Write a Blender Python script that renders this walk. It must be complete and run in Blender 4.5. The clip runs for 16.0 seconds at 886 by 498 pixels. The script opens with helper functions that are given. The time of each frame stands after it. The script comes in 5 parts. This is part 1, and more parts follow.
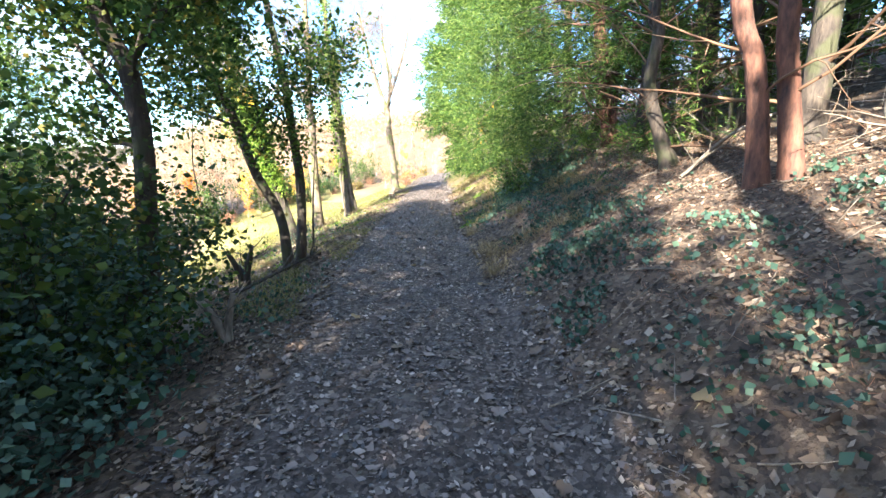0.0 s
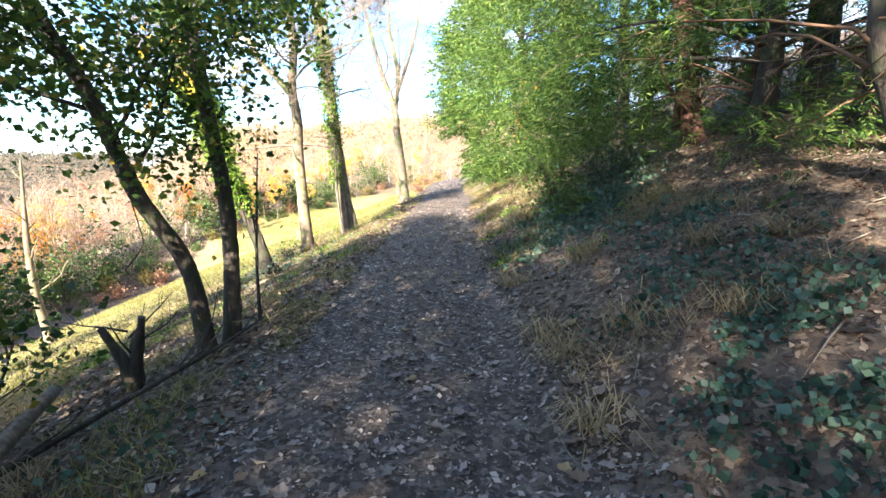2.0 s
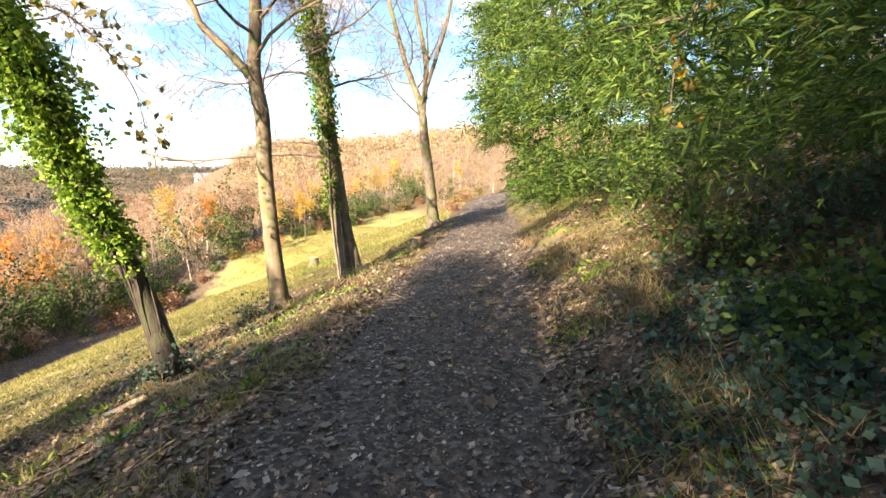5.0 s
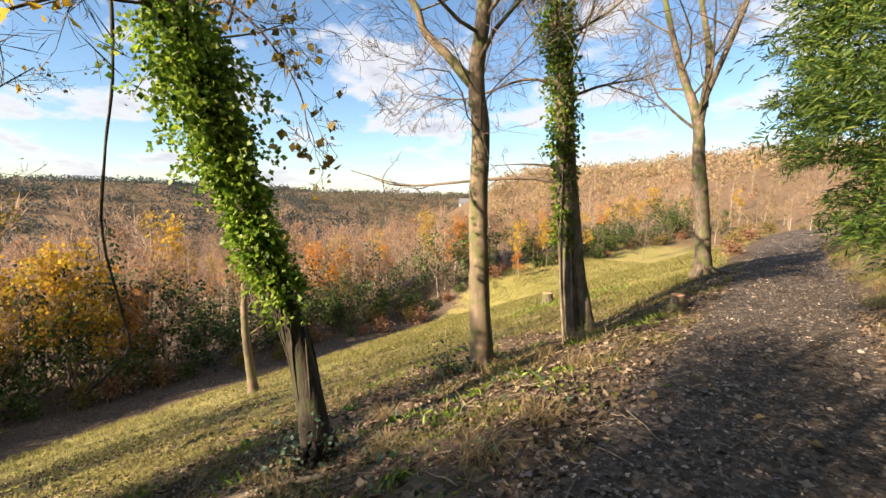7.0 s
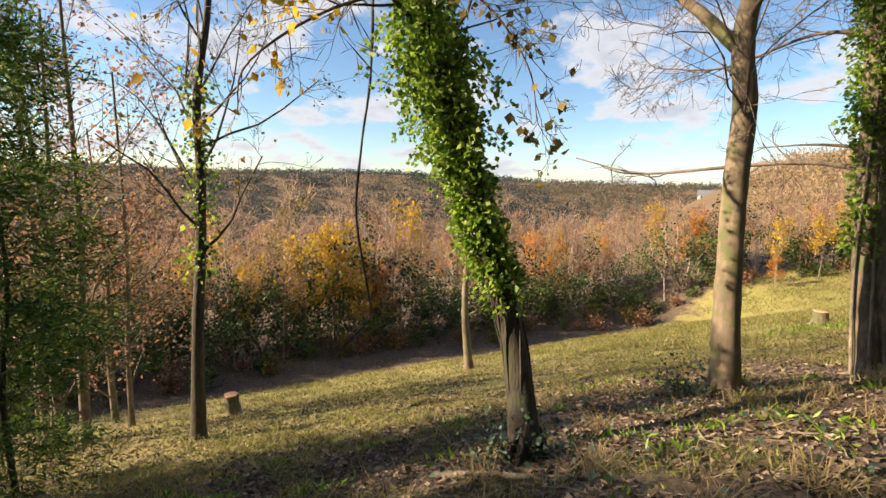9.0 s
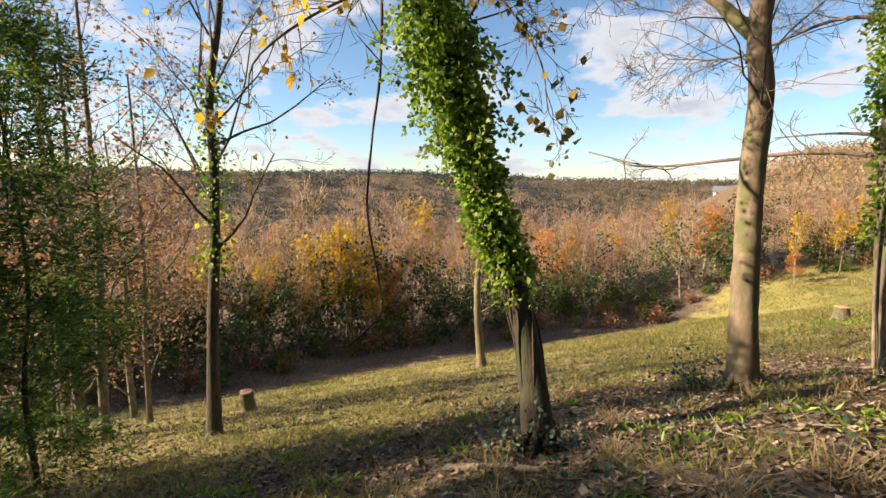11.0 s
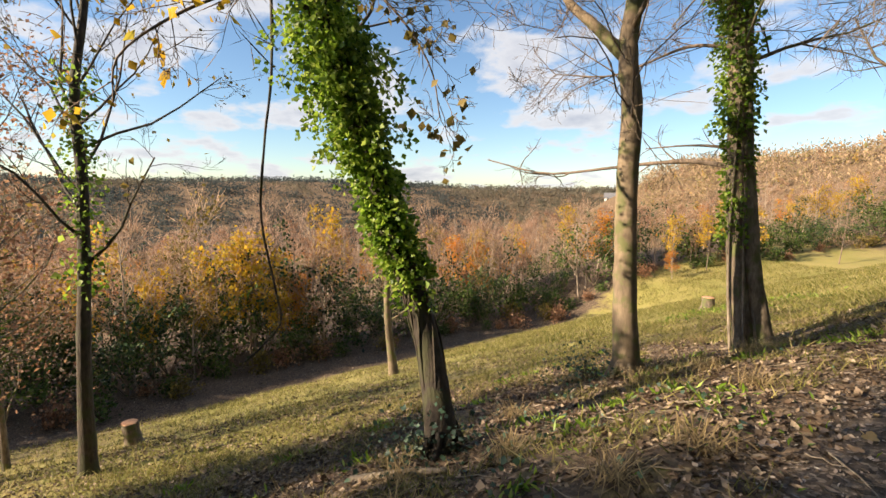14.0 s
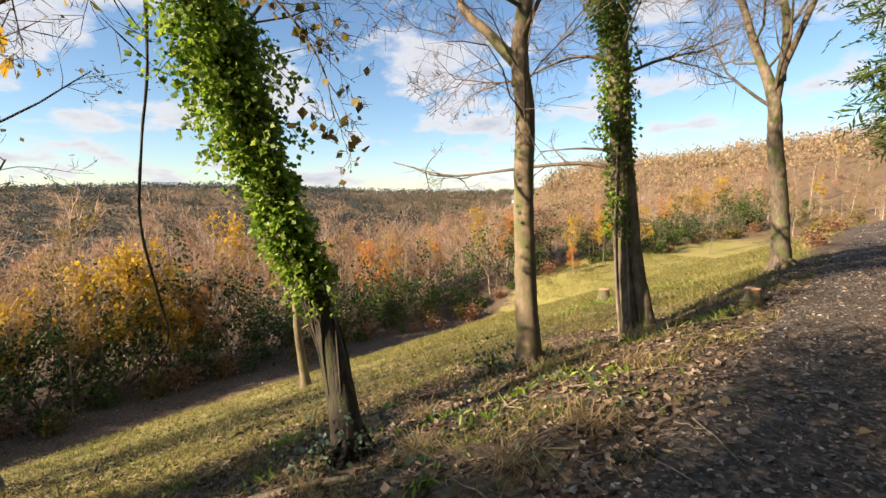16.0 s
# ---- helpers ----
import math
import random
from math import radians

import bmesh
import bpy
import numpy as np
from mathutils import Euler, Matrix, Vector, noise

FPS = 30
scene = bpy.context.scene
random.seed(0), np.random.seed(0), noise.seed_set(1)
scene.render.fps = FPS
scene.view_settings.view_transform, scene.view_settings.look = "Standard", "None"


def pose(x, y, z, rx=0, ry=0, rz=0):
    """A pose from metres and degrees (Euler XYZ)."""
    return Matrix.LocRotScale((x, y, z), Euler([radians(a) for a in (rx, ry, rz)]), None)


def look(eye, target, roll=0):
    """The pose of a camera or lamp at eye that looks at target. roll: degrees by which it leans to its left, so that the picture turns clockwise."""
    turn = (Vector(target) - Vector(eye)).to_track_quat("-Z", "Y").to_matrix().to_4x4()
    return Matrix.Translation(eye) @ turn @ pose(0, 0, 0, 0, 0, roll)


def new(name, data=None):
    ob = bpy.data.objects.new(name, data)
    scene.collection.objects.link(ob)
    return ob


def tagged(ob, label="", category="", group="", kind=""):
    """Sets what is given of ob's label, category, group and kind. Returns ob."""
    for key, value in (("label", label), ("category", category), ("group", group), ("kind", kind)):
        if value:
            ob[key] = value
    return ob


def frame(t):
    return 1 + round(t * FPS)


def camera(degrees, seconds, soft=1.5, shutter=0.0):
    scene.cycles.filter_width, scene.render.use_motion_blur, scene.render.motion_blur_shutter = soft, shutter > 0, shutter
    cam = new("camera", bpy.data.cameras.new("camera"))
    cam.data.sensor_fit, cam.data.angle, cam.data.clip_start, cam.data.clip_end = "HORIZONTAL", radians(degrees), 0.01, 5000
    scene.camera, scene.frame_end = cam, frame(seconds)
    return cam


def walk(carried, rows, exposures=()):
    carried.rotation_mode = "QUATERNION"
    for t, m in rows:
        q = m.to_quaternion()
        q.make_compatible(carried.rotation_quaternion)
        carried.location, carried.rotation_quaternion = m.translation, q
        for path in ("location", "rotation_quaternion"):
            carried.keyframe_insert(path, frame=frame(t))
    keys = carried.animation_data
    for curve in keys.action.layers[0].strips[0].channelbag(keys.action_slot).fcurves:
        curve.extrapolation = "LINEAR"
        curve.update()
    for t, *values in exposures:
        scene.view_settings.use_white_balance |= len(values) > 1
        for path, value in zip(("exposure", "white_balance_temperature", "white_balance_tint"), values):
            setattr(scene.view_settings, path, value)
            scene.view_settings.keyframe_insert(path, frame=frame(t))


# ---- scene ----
cam = camera(87.6, 16.0)
PATH = [
    (0, (-0.015, 0.026, 1.35), (-0.016, 1.99, 0.972), 0.5),
    (0.5, (-0.002, 0.802, 1.36), (-0.012, 2.767, 0.986), 0.5),
    (1, (-0.013, 1.521, 1.38), (-0.055, 3.487, 1.014), 0.5),
    (1.5, (-0.031, 2.259, 1.395), (-0.084, 4.225, 1.03), 0.4),
    (2, (-0.095, 3.003, 1.401), (-0.16, 4.968, 1.036), 0.0),
    (2.5, (-0.107, 3.709, 1.398), (-0.178, 5.676, 1.042), -0.1),
    (3, (-0.147, 4.416, 1.392), (-0.234, 6.383, 1.043), -0.2),
    (3.2, (-0.153, 4.694, 1.435), (-0.246, 6.66, 1.081), 0.0),
    (5.3, (-0.096, 7.594, 1.484), (-0.419, 9.544, 1.177), -0.1),
    (5.5, (-0.114, 7.847, 1.512), (-0.496, 9.787, 1.209), -0.0),
    (6, (-0.186, 8.43, 1.513), (-0.738, 10.333, 1.244), 0.3),
    (6.5, (-0.35, 8.943, 1.529), (-1.193, 10.74, 1.291), 0.8),
    (7, (-0.562, 9.315, 1.502), (-1.771, 10.895, 1.295), 1.1),
    (7.5, (-0.678, 9.48, 1.489), (-2.224, 10.731, 1.278), 1.7),
    (8, (-0.74, 9.482, 1.487), (-2.431, 10.524, 1.251), 2.1),
    (8.5, (-0.772, 9.471, 1.486), (-2.519, 10.409, 1.226), 2.0),
    (9, (-0.787, 9.457, 1.476), (-2.568, 10.325, 1.207), 1.6),
    (9.2, (-0.794, 9.476, 1.478), (-2.588, 10.318, 1.206), 1.4),
    (11.3, (-0.788, 9.467, 1.411), (-2.591, 10.288, 1.138), 0.9),
    (11.5, (-0.788, 9.476, 1.411), (-2.582, 10.316, 1.138), 0.9),
    (12, (-0.781, 9.507, 1.413), (-2.551, 10.395, 1.14), 0.9),
    (12.5, (-0.769, 9.523, 1.407), (-2.513, 10.465, 1.142), 0.8),
    (13, (-0.757, 9.536, 1.399), (-2.467, 10.542, 1.143), 0.7),
    (13.5, (-0.74, 9.554, 1.404), (-2.408, 10.63, 1.156), 0.7),
    (14, (-0.728, 9.57, 1.4), (-2.347, 10.72, 1.164), 0.7),
    (14.5, (-0.721, 9.591, 1.385), (-2.284, 10.817, 1.158), 0.6),
    (15, (-0.693, 9.601, 1.388), (-2.197, 10.9, 1.165), 0.3),
    (15.5, (-0.672, 9.631, 1.374), (-2.116, 10.998, 1.155), 0.0),
    (16, (-0.652, 9.657, 1.375), (-2.034, 11.086, 1.157), -0.2),
]

walk(cam, [(t, look(eye, target, roll)) for t, eye, target, roll in PATH],
     exposures=[(0.0, 3.35, 5200, 7), (1.5, 3.15, 5250, 7), (3.0, 3.08, 5650, 9), (5.5, 2.25, 6400, 10), (6.0, 2.05, 6500, 10), (6.5, 1.88, 6500, 10), (7.5, 1.55, 6500, 10), (16.0, 1.5, 6500, 10)])

# ---------------------------------------------------------------- light
SUN_FROM = Vector((-0.31, -0.86, 0.42)).normalized()
sun = new("sun", bpy.data.lights.new("sun", "SUN"))
sun.data.energy, sun.data.angle, sun.data.color = 5.0, radians(0.6), (1.0, 0.81, 0.58)
sun.matrix_world = look(SUN_FROM * 100, (0, 0, 0))

world = bpy.data.worlds.new("world")
scene.world = world
world.use_nodes = True
wn, wl = world.node_tree.nodes, world.node_tree.links
wn.clear()
w_out, w_bg, w_sky = wn.new("ShaderNodeOutputWorld"), wn.new("ShaderNodeBackground"), wn.new("ShaderNodeTexSky")
w_sky.sky_type, w_sky.sun_disc = "NISHITA", False
w_sky.sun_elevation = math.asin(SUN_FROM.z)
w_sky.sun_rotation = math.atan2(SUN_FROM.x, SUN_FROM.y)
w_sky.air_density, w_sky.dust_density, w_sky.ozone_density = 1.0, 0.25, 2.5
w_bg.inputs["Strength"].default_value = 0.07
# cumulus in a flat layer, seen in perspective
w_tc, w_sep = wn.new("ShaderNodeTexCoord"), wn.new("ShaderNodeSeparateXYZ")
wl.new(w_tc.outputs["Generated"], w_sep.inputs[0])


def w_math(op, a, b):
    n = wn.new("ShaderNodeMath")
    n.operation = op
    for i, v in enumerate((a, b)):
        if isinstance(v, (int, float)):
            n.inputs[i].default_value = v
        else:
            wl.new(v, n.inputs[i])
    return n.outputs[0]


def w_noise(vec, scale, detail, rough):
    n = wn.new("ShaderNodeTexNoise")
    n.inputs["Scale"].default_value, n.inputs["Detail"].default_value, n.inputs["Roughness"].default_value = scale, detail, rough
    wl.new(vec, n.inputs["Vector"])
    return n.outputs[0]


w_high = w_math("ADD", w_math("MAXIMUM", w_sep.outputs[2], 0.0), 0.25)
w_comb = wn.new("ShaderNodeCombineXYZ")
wl.new(w_math("ADD", w_math("DIVIDE", w_sep.outputs[0], w_high), 0.7), w_comb.inputs[0])
wl.new(w_math("DIVIDE", w_sep.outputs[1], w_high), w_comb.inputs[1])
w_heap = w_noise(w_comb.outputs[0], 1.9, 9.0, 0.56)
w_ramp = wn.new("ShaderNodeValToRGB")
w_ramp.color_ramp.elements[0].position, w_ramp.color_ramp.elements[1].position = 0.50, 0.575
wl.new(w_heap, w_ramp.inputs[0])
w_mix = wn.new("ShaderNodeMix")
w_mix.data_type = "RGBA"
wl.new(w_math("MULTIPLY", w_ramp.outputs[0], 0.9), w_mix.inputs["Factor"])
w_blue = wn.new("ShaderNodeHueSaturation")
w_blue.inputs["Saturation"].default_value, w_blue.inputs["Value"].default_value = 1.04, 0.95
wl.new(w_sky.outputs[0], w_blue.inputs["Color"])
wl.new(w_blue.outputs[0], w_mix.inputs["A"])
w_shade = wn.new("ShaderNodeValToRGB")
w_shade.color_ramp.elements[0].position, w_shade.color_ramp.elements[1].position = 0.56, 0.70
w_shade.color_ramp.elements[0].color, w_shade.color_ramp.elements[1].color = (4.5, 4.45, 4.55, 1), (2.9, 3.0, 3.4, 1)
wl.new(w_heap, w_shade.inputs[0])
wl.new(w_shade.outputs[0], w_mix.inputs["B"])
wl.new(w_mix.outputs["Result"], w_bg.inputs["Color"])
wl.new(w_bg.outputs[0], w_out.inputs[0])


# ---------------------------------------------------------------- materials
def ramp_node(nt, stops):
    n = nt.nodes.new("ShaderNodeValToRGB")
    e = n.color_ramp.elements
    while len(e) < len(stops):
        e.new(0.5)
    for el, (p, c) in zip(e, stops):
        el.position, el.color = p, (*c, 1)
    return n


def noise_node(nt, vec, scale, detail=4.0, rough=0.55):
    n = nt.nodes.new("ShaderNodeTexNoise")
    n.inputs["Scale"].default_value, n.inputs["Detail"].default_value, n.inputs["Roughness"].default_value = scale, detail, rough
    nt.links.new(vec, n.inputs["Vector"])
    return n


def mix_node(nt, fac, a, b, mode="MIX"):
    n = nt.nodes.new("ShaderNodeMix")
    n.data_type, n.blend_type = "RGBA", mode
    for key, v in (("Factor", fac), ("A", a), ("B", b)):
        if isinstance(v, (int, float)):
            n.inputs[key].default_value = v
        elif isinstance(v, tuple):
            n.inputs[key].default_value = (*v, 1)
        else:
            nt.links.new(v, n.inputs[key])
    return n.outputs["Result"]


def base_mat(name):
    m = bpy.data.materials.new(name)
    m.use_nodes = True
    nt = m.node_tree
    nt.nodes.clear()
    out = nt.nodes.new("ShaderNodeOutputMaterial")
    bs = nt.nodes.new("ShaderNodeBsdfPrincipled")
    nt.links.new(bs.outputs[0], out.inputs[0])
    pos = nt.nodes.new("ShaderNodeNewGeometry")
    return m, nt, out, bs, pos


def bump_to(nt, bs, height, strength, dist):
    b = nt.nodes.new("ShaderNodeBump")
    b.inputs["Strength"].default_value, b.inputs["Distance"].default_value = strength, dist
    nt.links.new(height, b.inputs["Height"])
    nt.links.new(b.outputs[0], bs.inputs["Normal"])


def leaf_mat(name, stops, through_light=0.35, rough=0.55, gloss=0.35, patch=0.0):
    """Leaves: each its own tint, some light shines through."""
    m, nt, out, bs, geo = base_mat(name)
    r = ramp_node(nt, stops)
    if patch:
        pn = noise_node(nt, geo.outputs["Position"], patch, 2.0)
        rng_map = nt.nodes.new("ShaderNodeMapRange")
        rng_map.inputs[1].default_value, rng_map.inputs[2].default_value = 0.32, 0.68
        nt.links.new(pn.outputs[0], rng_map.inputs[0])
        mixed = nt.nodes.new("ShaderNodeMix")
        mixed.inputs["Factor"].default_value = 0.6
        nt.links.new(geo.outputs["Random Per Island"], mixed.inputs["A"])
        nt.links.new(rng_map.outputs[0], mixed.inputs["B"])
        nt.links.new(mixed.outputs["Result"], r.inputs[0])
    else:
        nt.links.new(geo.outputs["Random Per Island"], r.inputs[0])
    n = noise_node(nt, geo.outputs["Position"], 1.3, 2.0)
    shade = ramp_node(nt, [(0.3, (0.7, 0.7, 0.7)), (0.7, (1.15, 1.15, 1.15))])
    nt.links.new(n.outputs[0], shade.inputs[0])
    col = mix_node(nt, 1.0, r.outputs[0], shade.outputs[0], "MULTIPLY")
    nt.links.new(col, bs.inputs["Base Color"])
    bs.inputs["Roughness"].default_value, bs.inputs["Specular IOR Level"].default_value = rough, gloss
    if through_light:
        tr, mx = nt.nodes.new("ShaderNodeBsdfTranslucent"), nt.nodes.new("ShaderNodeMixShader")
        nt.links.new(col, tr.inputs[0])
        mx.inputs[0].default_value = through_light
        nt.links.new(bs.outputs[0], mx.inputs[1])
        nt.links.new(tr.outputs[0], mx.inputs[2])
        nt.links.new(mx.outputs[0], out.inputs[0])
    return m


def bark_mat(name, dark, light, moss=None, scale=9.0, relief=0.6):
    m, nt, out, bs, geo = base_mat(name)
    mp = nt.nodes.new("ShaderNodeMapping")
    mp.inputs["Scale"].default_value = (1, 1, 0.28)
    nt.links.new(geo.outputs["Position"], mp.inputs[0])
    fine = noise_node(nt, mp.outputs[0], scale * 3, 5.0, 0.65)
    big = noise_node(nt, geo.outputs["Position"], 2.2, 3.0)
    r = ramp_node(nt, [(0.32, dark), (0.68, light)])
    nt.links.new(fine.outputs[0], r.inputs[0])
    r2 = ramp_node(nt, [(0.35, (0.62, 0.62, 0.62)), (0.65, (1.1, 1.08, 1.05))])
    nt.links.new(big.outputs[0], r2.inputs[0])
    col = mix_node(nt, 1.0, r.outputs[0], r2.outputs[0], "MULTIPLY")
    if moss:
        mn = noise_node(nt, geo.outputs["Position"], 4.5, 4.0)
        mr = ramp_node(nt, [(0.5, (0, 0, 0)), (0.62, (1, 1, 1))])
        nt.links.new(mn.outputs[0], mr.inputs[0])
        col = mix_node(nt, mr.outputs[0], col, moss)
    nt.links.new(col, bs.inputs["Base Color"])
    bs.inputs["Roughness"].default_value = 0.85
    bump_to(nt, bs, fine.outputs[0], relief, 0.02)
    return m


def plain_mat(name, a, b, scale=6.0, rough=0.7):
    m, nt, out, bs, geo = base_mat(name)
    n = noise_node(nt, geo.outputs["Position"], scale, 4.0)
    r = ramp_node(nt, [(0.3, a), (0.7, b)])
    nt.links.new(n.outputs[0], r.inputs[0])
    nt.links.new(r.outputs[0], bs.inputs["Base Color"])
    bs.inputs["Roughness"].default_value = rough
    bump_to(nt, bs, n.outputs[0], 0.3, 0.01)
    return m


def ground_mat():
    """Bare earth with trodden leaves, short grass and leaf litter, blended by the zones stored on the sheet."""
    m, nt, out, bs, geo = base_mat("earth_grass_and_litter")
    pos = geo.outputs["Position"]

    def zone(key):
        a = nt.nodes.new("ShaderNodeAttribute")
        a.attribute_name = key
        return a.outputs["Fac"]

    def cells(scale, stops):
        v = nt.nodes.new("ShaderNodeTexVoronoi")
        v.inputs["Scale"].default_value = scale
        wob = nt.nodes.new("ShaderNodeVectorMath")
        wob.operation = "MULTIPLY_ADD"
        nz = noise_node(nt, pos, 14.0, 2.0)
        nt.links.new(nz.outputs["Color"], wob.inputs[0])
        wob.inputs[1].default_value = (0.08, 0.08, 0.08)
        nt.links.new(pos, wob.inputs[2])
        nt.links.new(wob.outputs[0], v.inputs["Vector"])
        s = nt.nodes.new("ShaderNodeSeparateColor")
        nt.links.new(v.outputs["Color"], s.inputs[0])
        r = ramp_node(nt, stops)
        nt.links.new(s.outputs[0], r.inputs[0])
        return r.outputs[0], v.outputs["Distance"]

    fine = noise_node(nt, pos, 38.0, 5.0, 0.7)
    mid = noise_node(nt, pos, 2.4, 4.0, 0.6)
    wide = noise_node(nt, pos, 0.33, 3.0)
    earth = ramp_node(nt, [(0.3, (0.024, 0.019, 0.016)), (0.7, (0.115, 0.090, 0.074))])
    nt.links.new(fine.outputs[0], earth.inputs[0])
    trod, d1 = cells(30.0, [(0.0, (0.036, 0.029, 0.025)), (0.5, (0.105, 0.083, 0.070)), (0.8, (0.20, 0.162, 0.135)), (1.0, (0.32, 0.265, 0.22))])
    lit, d2 = cells(24.0, [(0.0, (0.045, 0.030, 0.020)), (0.45, (0.13, 0.088, 0.055)), (0.8, (0.24, 0.165, 0.10)), (1.0, (0.34, 0.26, 0.17))])
    path = mix_node(nt, 0.55, earth.outputs[0], trod)
    litter = mix_node(nt, 0.5, earth.outputs[0], lit)
    gr = ramp_node(nt, [(0.25, (0.105, 0.105, 0.030)), (0.44, (0.235, 0.220, 0.060)), (0.62, (0.32, 0.265, 0.10)), (0.80, (0.33, 0.23, 0.12))])
    gmix = nt.nodes.new("ShaderNodeMath")
    gmix.operation = "MULTIPLY_ADD"
    nt.links.new(fine.outputs[0], gmix.inputs[0])
    gmix.inputs[1].default_value = 0.55
    gsub = nt.nodes.new("ShaderNodeMath")
    gsub.operation = "MULTIPLY"
    nt.links.new(wide.outputs[0], gsub.inputs[0])
    gsub.inputs[1].default_value = 0.5
    nt.links.new(gsub.outputs[0], gmix.inputs[2])
    nt.links.new(gmix.outputs[0], gr.inputs[0])
    far = ramp_node(nt, [(0.3, (0.10, 0.070, 0.040)), (0.6, (0.19, 0.125, 0.072)), (0.8, (0.16, 0.145, 0.06))])
    nt.links.new(mid.outputs[0], far.inputs[0])

    def soft(z, n, width=0.22):
        """The zone's edge, broken up by noise."""
        a = nt.nodes.new("ShaderNodeMath")
        a.operation = "ADD"
        nt.links.new(z, a.inputs[0])
        b = nt.nodes.new("ShaderNodeMath")
        b.operation = "MULTIPLY_ADD"
        nt.links.new(n, b.inputs[0])
        b.inputs[1].default_value, b.inputs[2].default_value = 1.1, -0.55
        nt.links.new(b.outputs[0], a.inputs[1])
        r = ramp_node(nt, [(0.5 - width, (0, 0, 0)), (0.5 + width, (1, 1, 1))])
        nt.links.new(a.outputs[0], r.inputs[0])
        return r.outputs[0]

    col = mix_node(nt, soft(zone("path"), mid.outputs[0]), litter, path)
    col = mix_node(nt, soft(zone("grass"), mid.outputs[0]), col, gr.outputs[0])
    col = mix_node(nt, soft(zone("far"), mid.outputs[0]), col, far.outputs[0])
    nt.links.new(col, bs.inputs["Base Color"])
    bs.inputs["Roughness"].default_value = 0.9
    bs.inputs["Specular IOR Level"].default_value = 0.25
    bump_to(nt, bs, fine.outputs[0], 0.9, 0.03)
    return m


M_GROUND = ground_mat()
M_BEECH = bark_mat("smooth_tan_bark", (0.13, 0.095, 0.062), (0.27, 0.205, 0.135), (0.12, 0.12, 0.045), 4.0, 0.35)
M_ASH = bark_mat("grey_brown_bark", (0.085, 0.064, 0.046), (0.27, 0.21, 0.15), (0.10, 0.11, 0.035), 8.0)
M_DARK = bark_mat("dark_bark", (0.022, 0.016, 0.012), (0.085, 0.064, 0.046), (0.045, 0.045, 0.018), 9.0, 1.0)
M_PINE = bark_mat("red_pine_bark", (0.038, 0.018, 0.012), (0.20, 0.088, 0.052), None, 6.0, 1.0)
M_TWIG = bark_mat("twig_bark", (0.12, 0.09, 0.065), (0.27, 0.20, 0.15), None, 12.0, 0.2)
M_WOODTWIG = leaf_mat("pale_wood_twigs", [(0.0, (0.30, 0.19, 0.13)), (0.5, (0.48, 0.32, 0.225)), (1.0, (0.62, 0.46, 0.33))], 0.45, 0.9, 0.1)
M_PALEBARK = bark_mat("pale_young_bark", (0.26, 0.20, 0.15), (0.50, 0.41, 0.32), None, 6.0, 0.2)
M_DEADTWIG = leaf_mat("dead_brown_twigs", [(0.0, (0.075, 0.045, 0.028)), (0.6, (0.19, 0.115, 0.07)), (1.0, (0.34, 0.23, 0.15))], 0.1, 0.85, 0.1)
M_DEADWOOD = bark_mat("weathered_dead_wood", (0.12, 0.095, 0.07), (0.34, 0.28, 0.21), None, 9.0)
M_IVY = leaf_mat("ivy_leaves", [(0.0, (0.050, 0.105, 0.012)), (0.4, (0.155, 0.265, 0.024)), (0.75, (0.30, 0.42, 0.045)), (1.0, (0.42, 0.50, 0.11))], 0.55, 0.42, 0.45)
# the bluish cast of this green paints in some reflected sky
M_GIVY = leaf_mat("ground_ivy_leaves", [(0.0, (0.022, 0.048, 0.030)), (0.6, (0.055, 0.105, 0.068)), (1.0, (0.13, 0.185, 0.12))], 0.2, 0.52, 0.35)
M_YEW = leaf_mat("yew_needles", [(0.0, (0.026, 0.058, 0.012)), (0.5, (0.072, 0.135, 0.022)), (0.85, (0.16, 0.23, 0.035)), (1.0, (0.26, 0.30, 0.07))], 0.42, 0.55, 0.3)
M_HAZEL = leaf_mat("green_broad_leaves", [(0.0, (0.020, 0.042, 0.012)), (0.6, (0.062, 0.102, 0.022)), (0.93, (0.12, 0.155, 0.03)), (1.0, (0.28, 0.20, 0.03))], 0.42, 0.55, 0.25)
# brighter copy of the broad leaves above, sunlight put into its colour
M_HAZEL_LIT = leaf_mat("sunlit_broad_leaves", [(0.0, (0.024, 0.052, 0.013)), (0.5, (0.078, 0.135, 0.026)), (0.9, (0.16, 0.21, 0.036)), (1.0, (0.34, 0.25, 0.04))], 0.58, 0.55, 0.25)
M_SHRUB = leaf_mat("evergreen_shrub_leaves", [(0.0, (0.024, 0.050, 0.014)), (0.6, (0.075, 0.125, 0.026)), (1.0, (0.16, 0.20, 0.05))], 0.35, 0.6, 0.2)
M_DARKLEAF = leaf_mat("dark_ivy_and_holly_leaves", [(0.0, (0.012, 0.030, 0.012)), (0.6, (0.035, 0.070, 0.022)), (1.0, (0.085, 0.13, 0.035))], 0.25, 0.5, 0.3)
M_YELLOW = leaf_mat("yellow_autumn_leaves", [(0.0, (0.50, 0.29, 0.025)), (0.6, (0.68, 0.44, 0.04)), (1.0, (0.45, 0.40, 0.06))], 0.5, 0.7, 0.15)
M_ORANGE = leaf_mat("orange_autumn_leaves", [(0.0, (0.55, 0.19, 0.03)), (0.6, (0.70, 0.30, 0.04)), (1.0, (0.68, 0.40, 0.06))], 0.5, 0.7, 0.15)
M_RUSSET = leaf_mat("russet_leaves", [(0.0, (0.22, 0.11, 0.06)), (0.6, (0.38, 0.20, 0.115)), (1.0, (0.50, 0.30, 0.17))], 0.45)
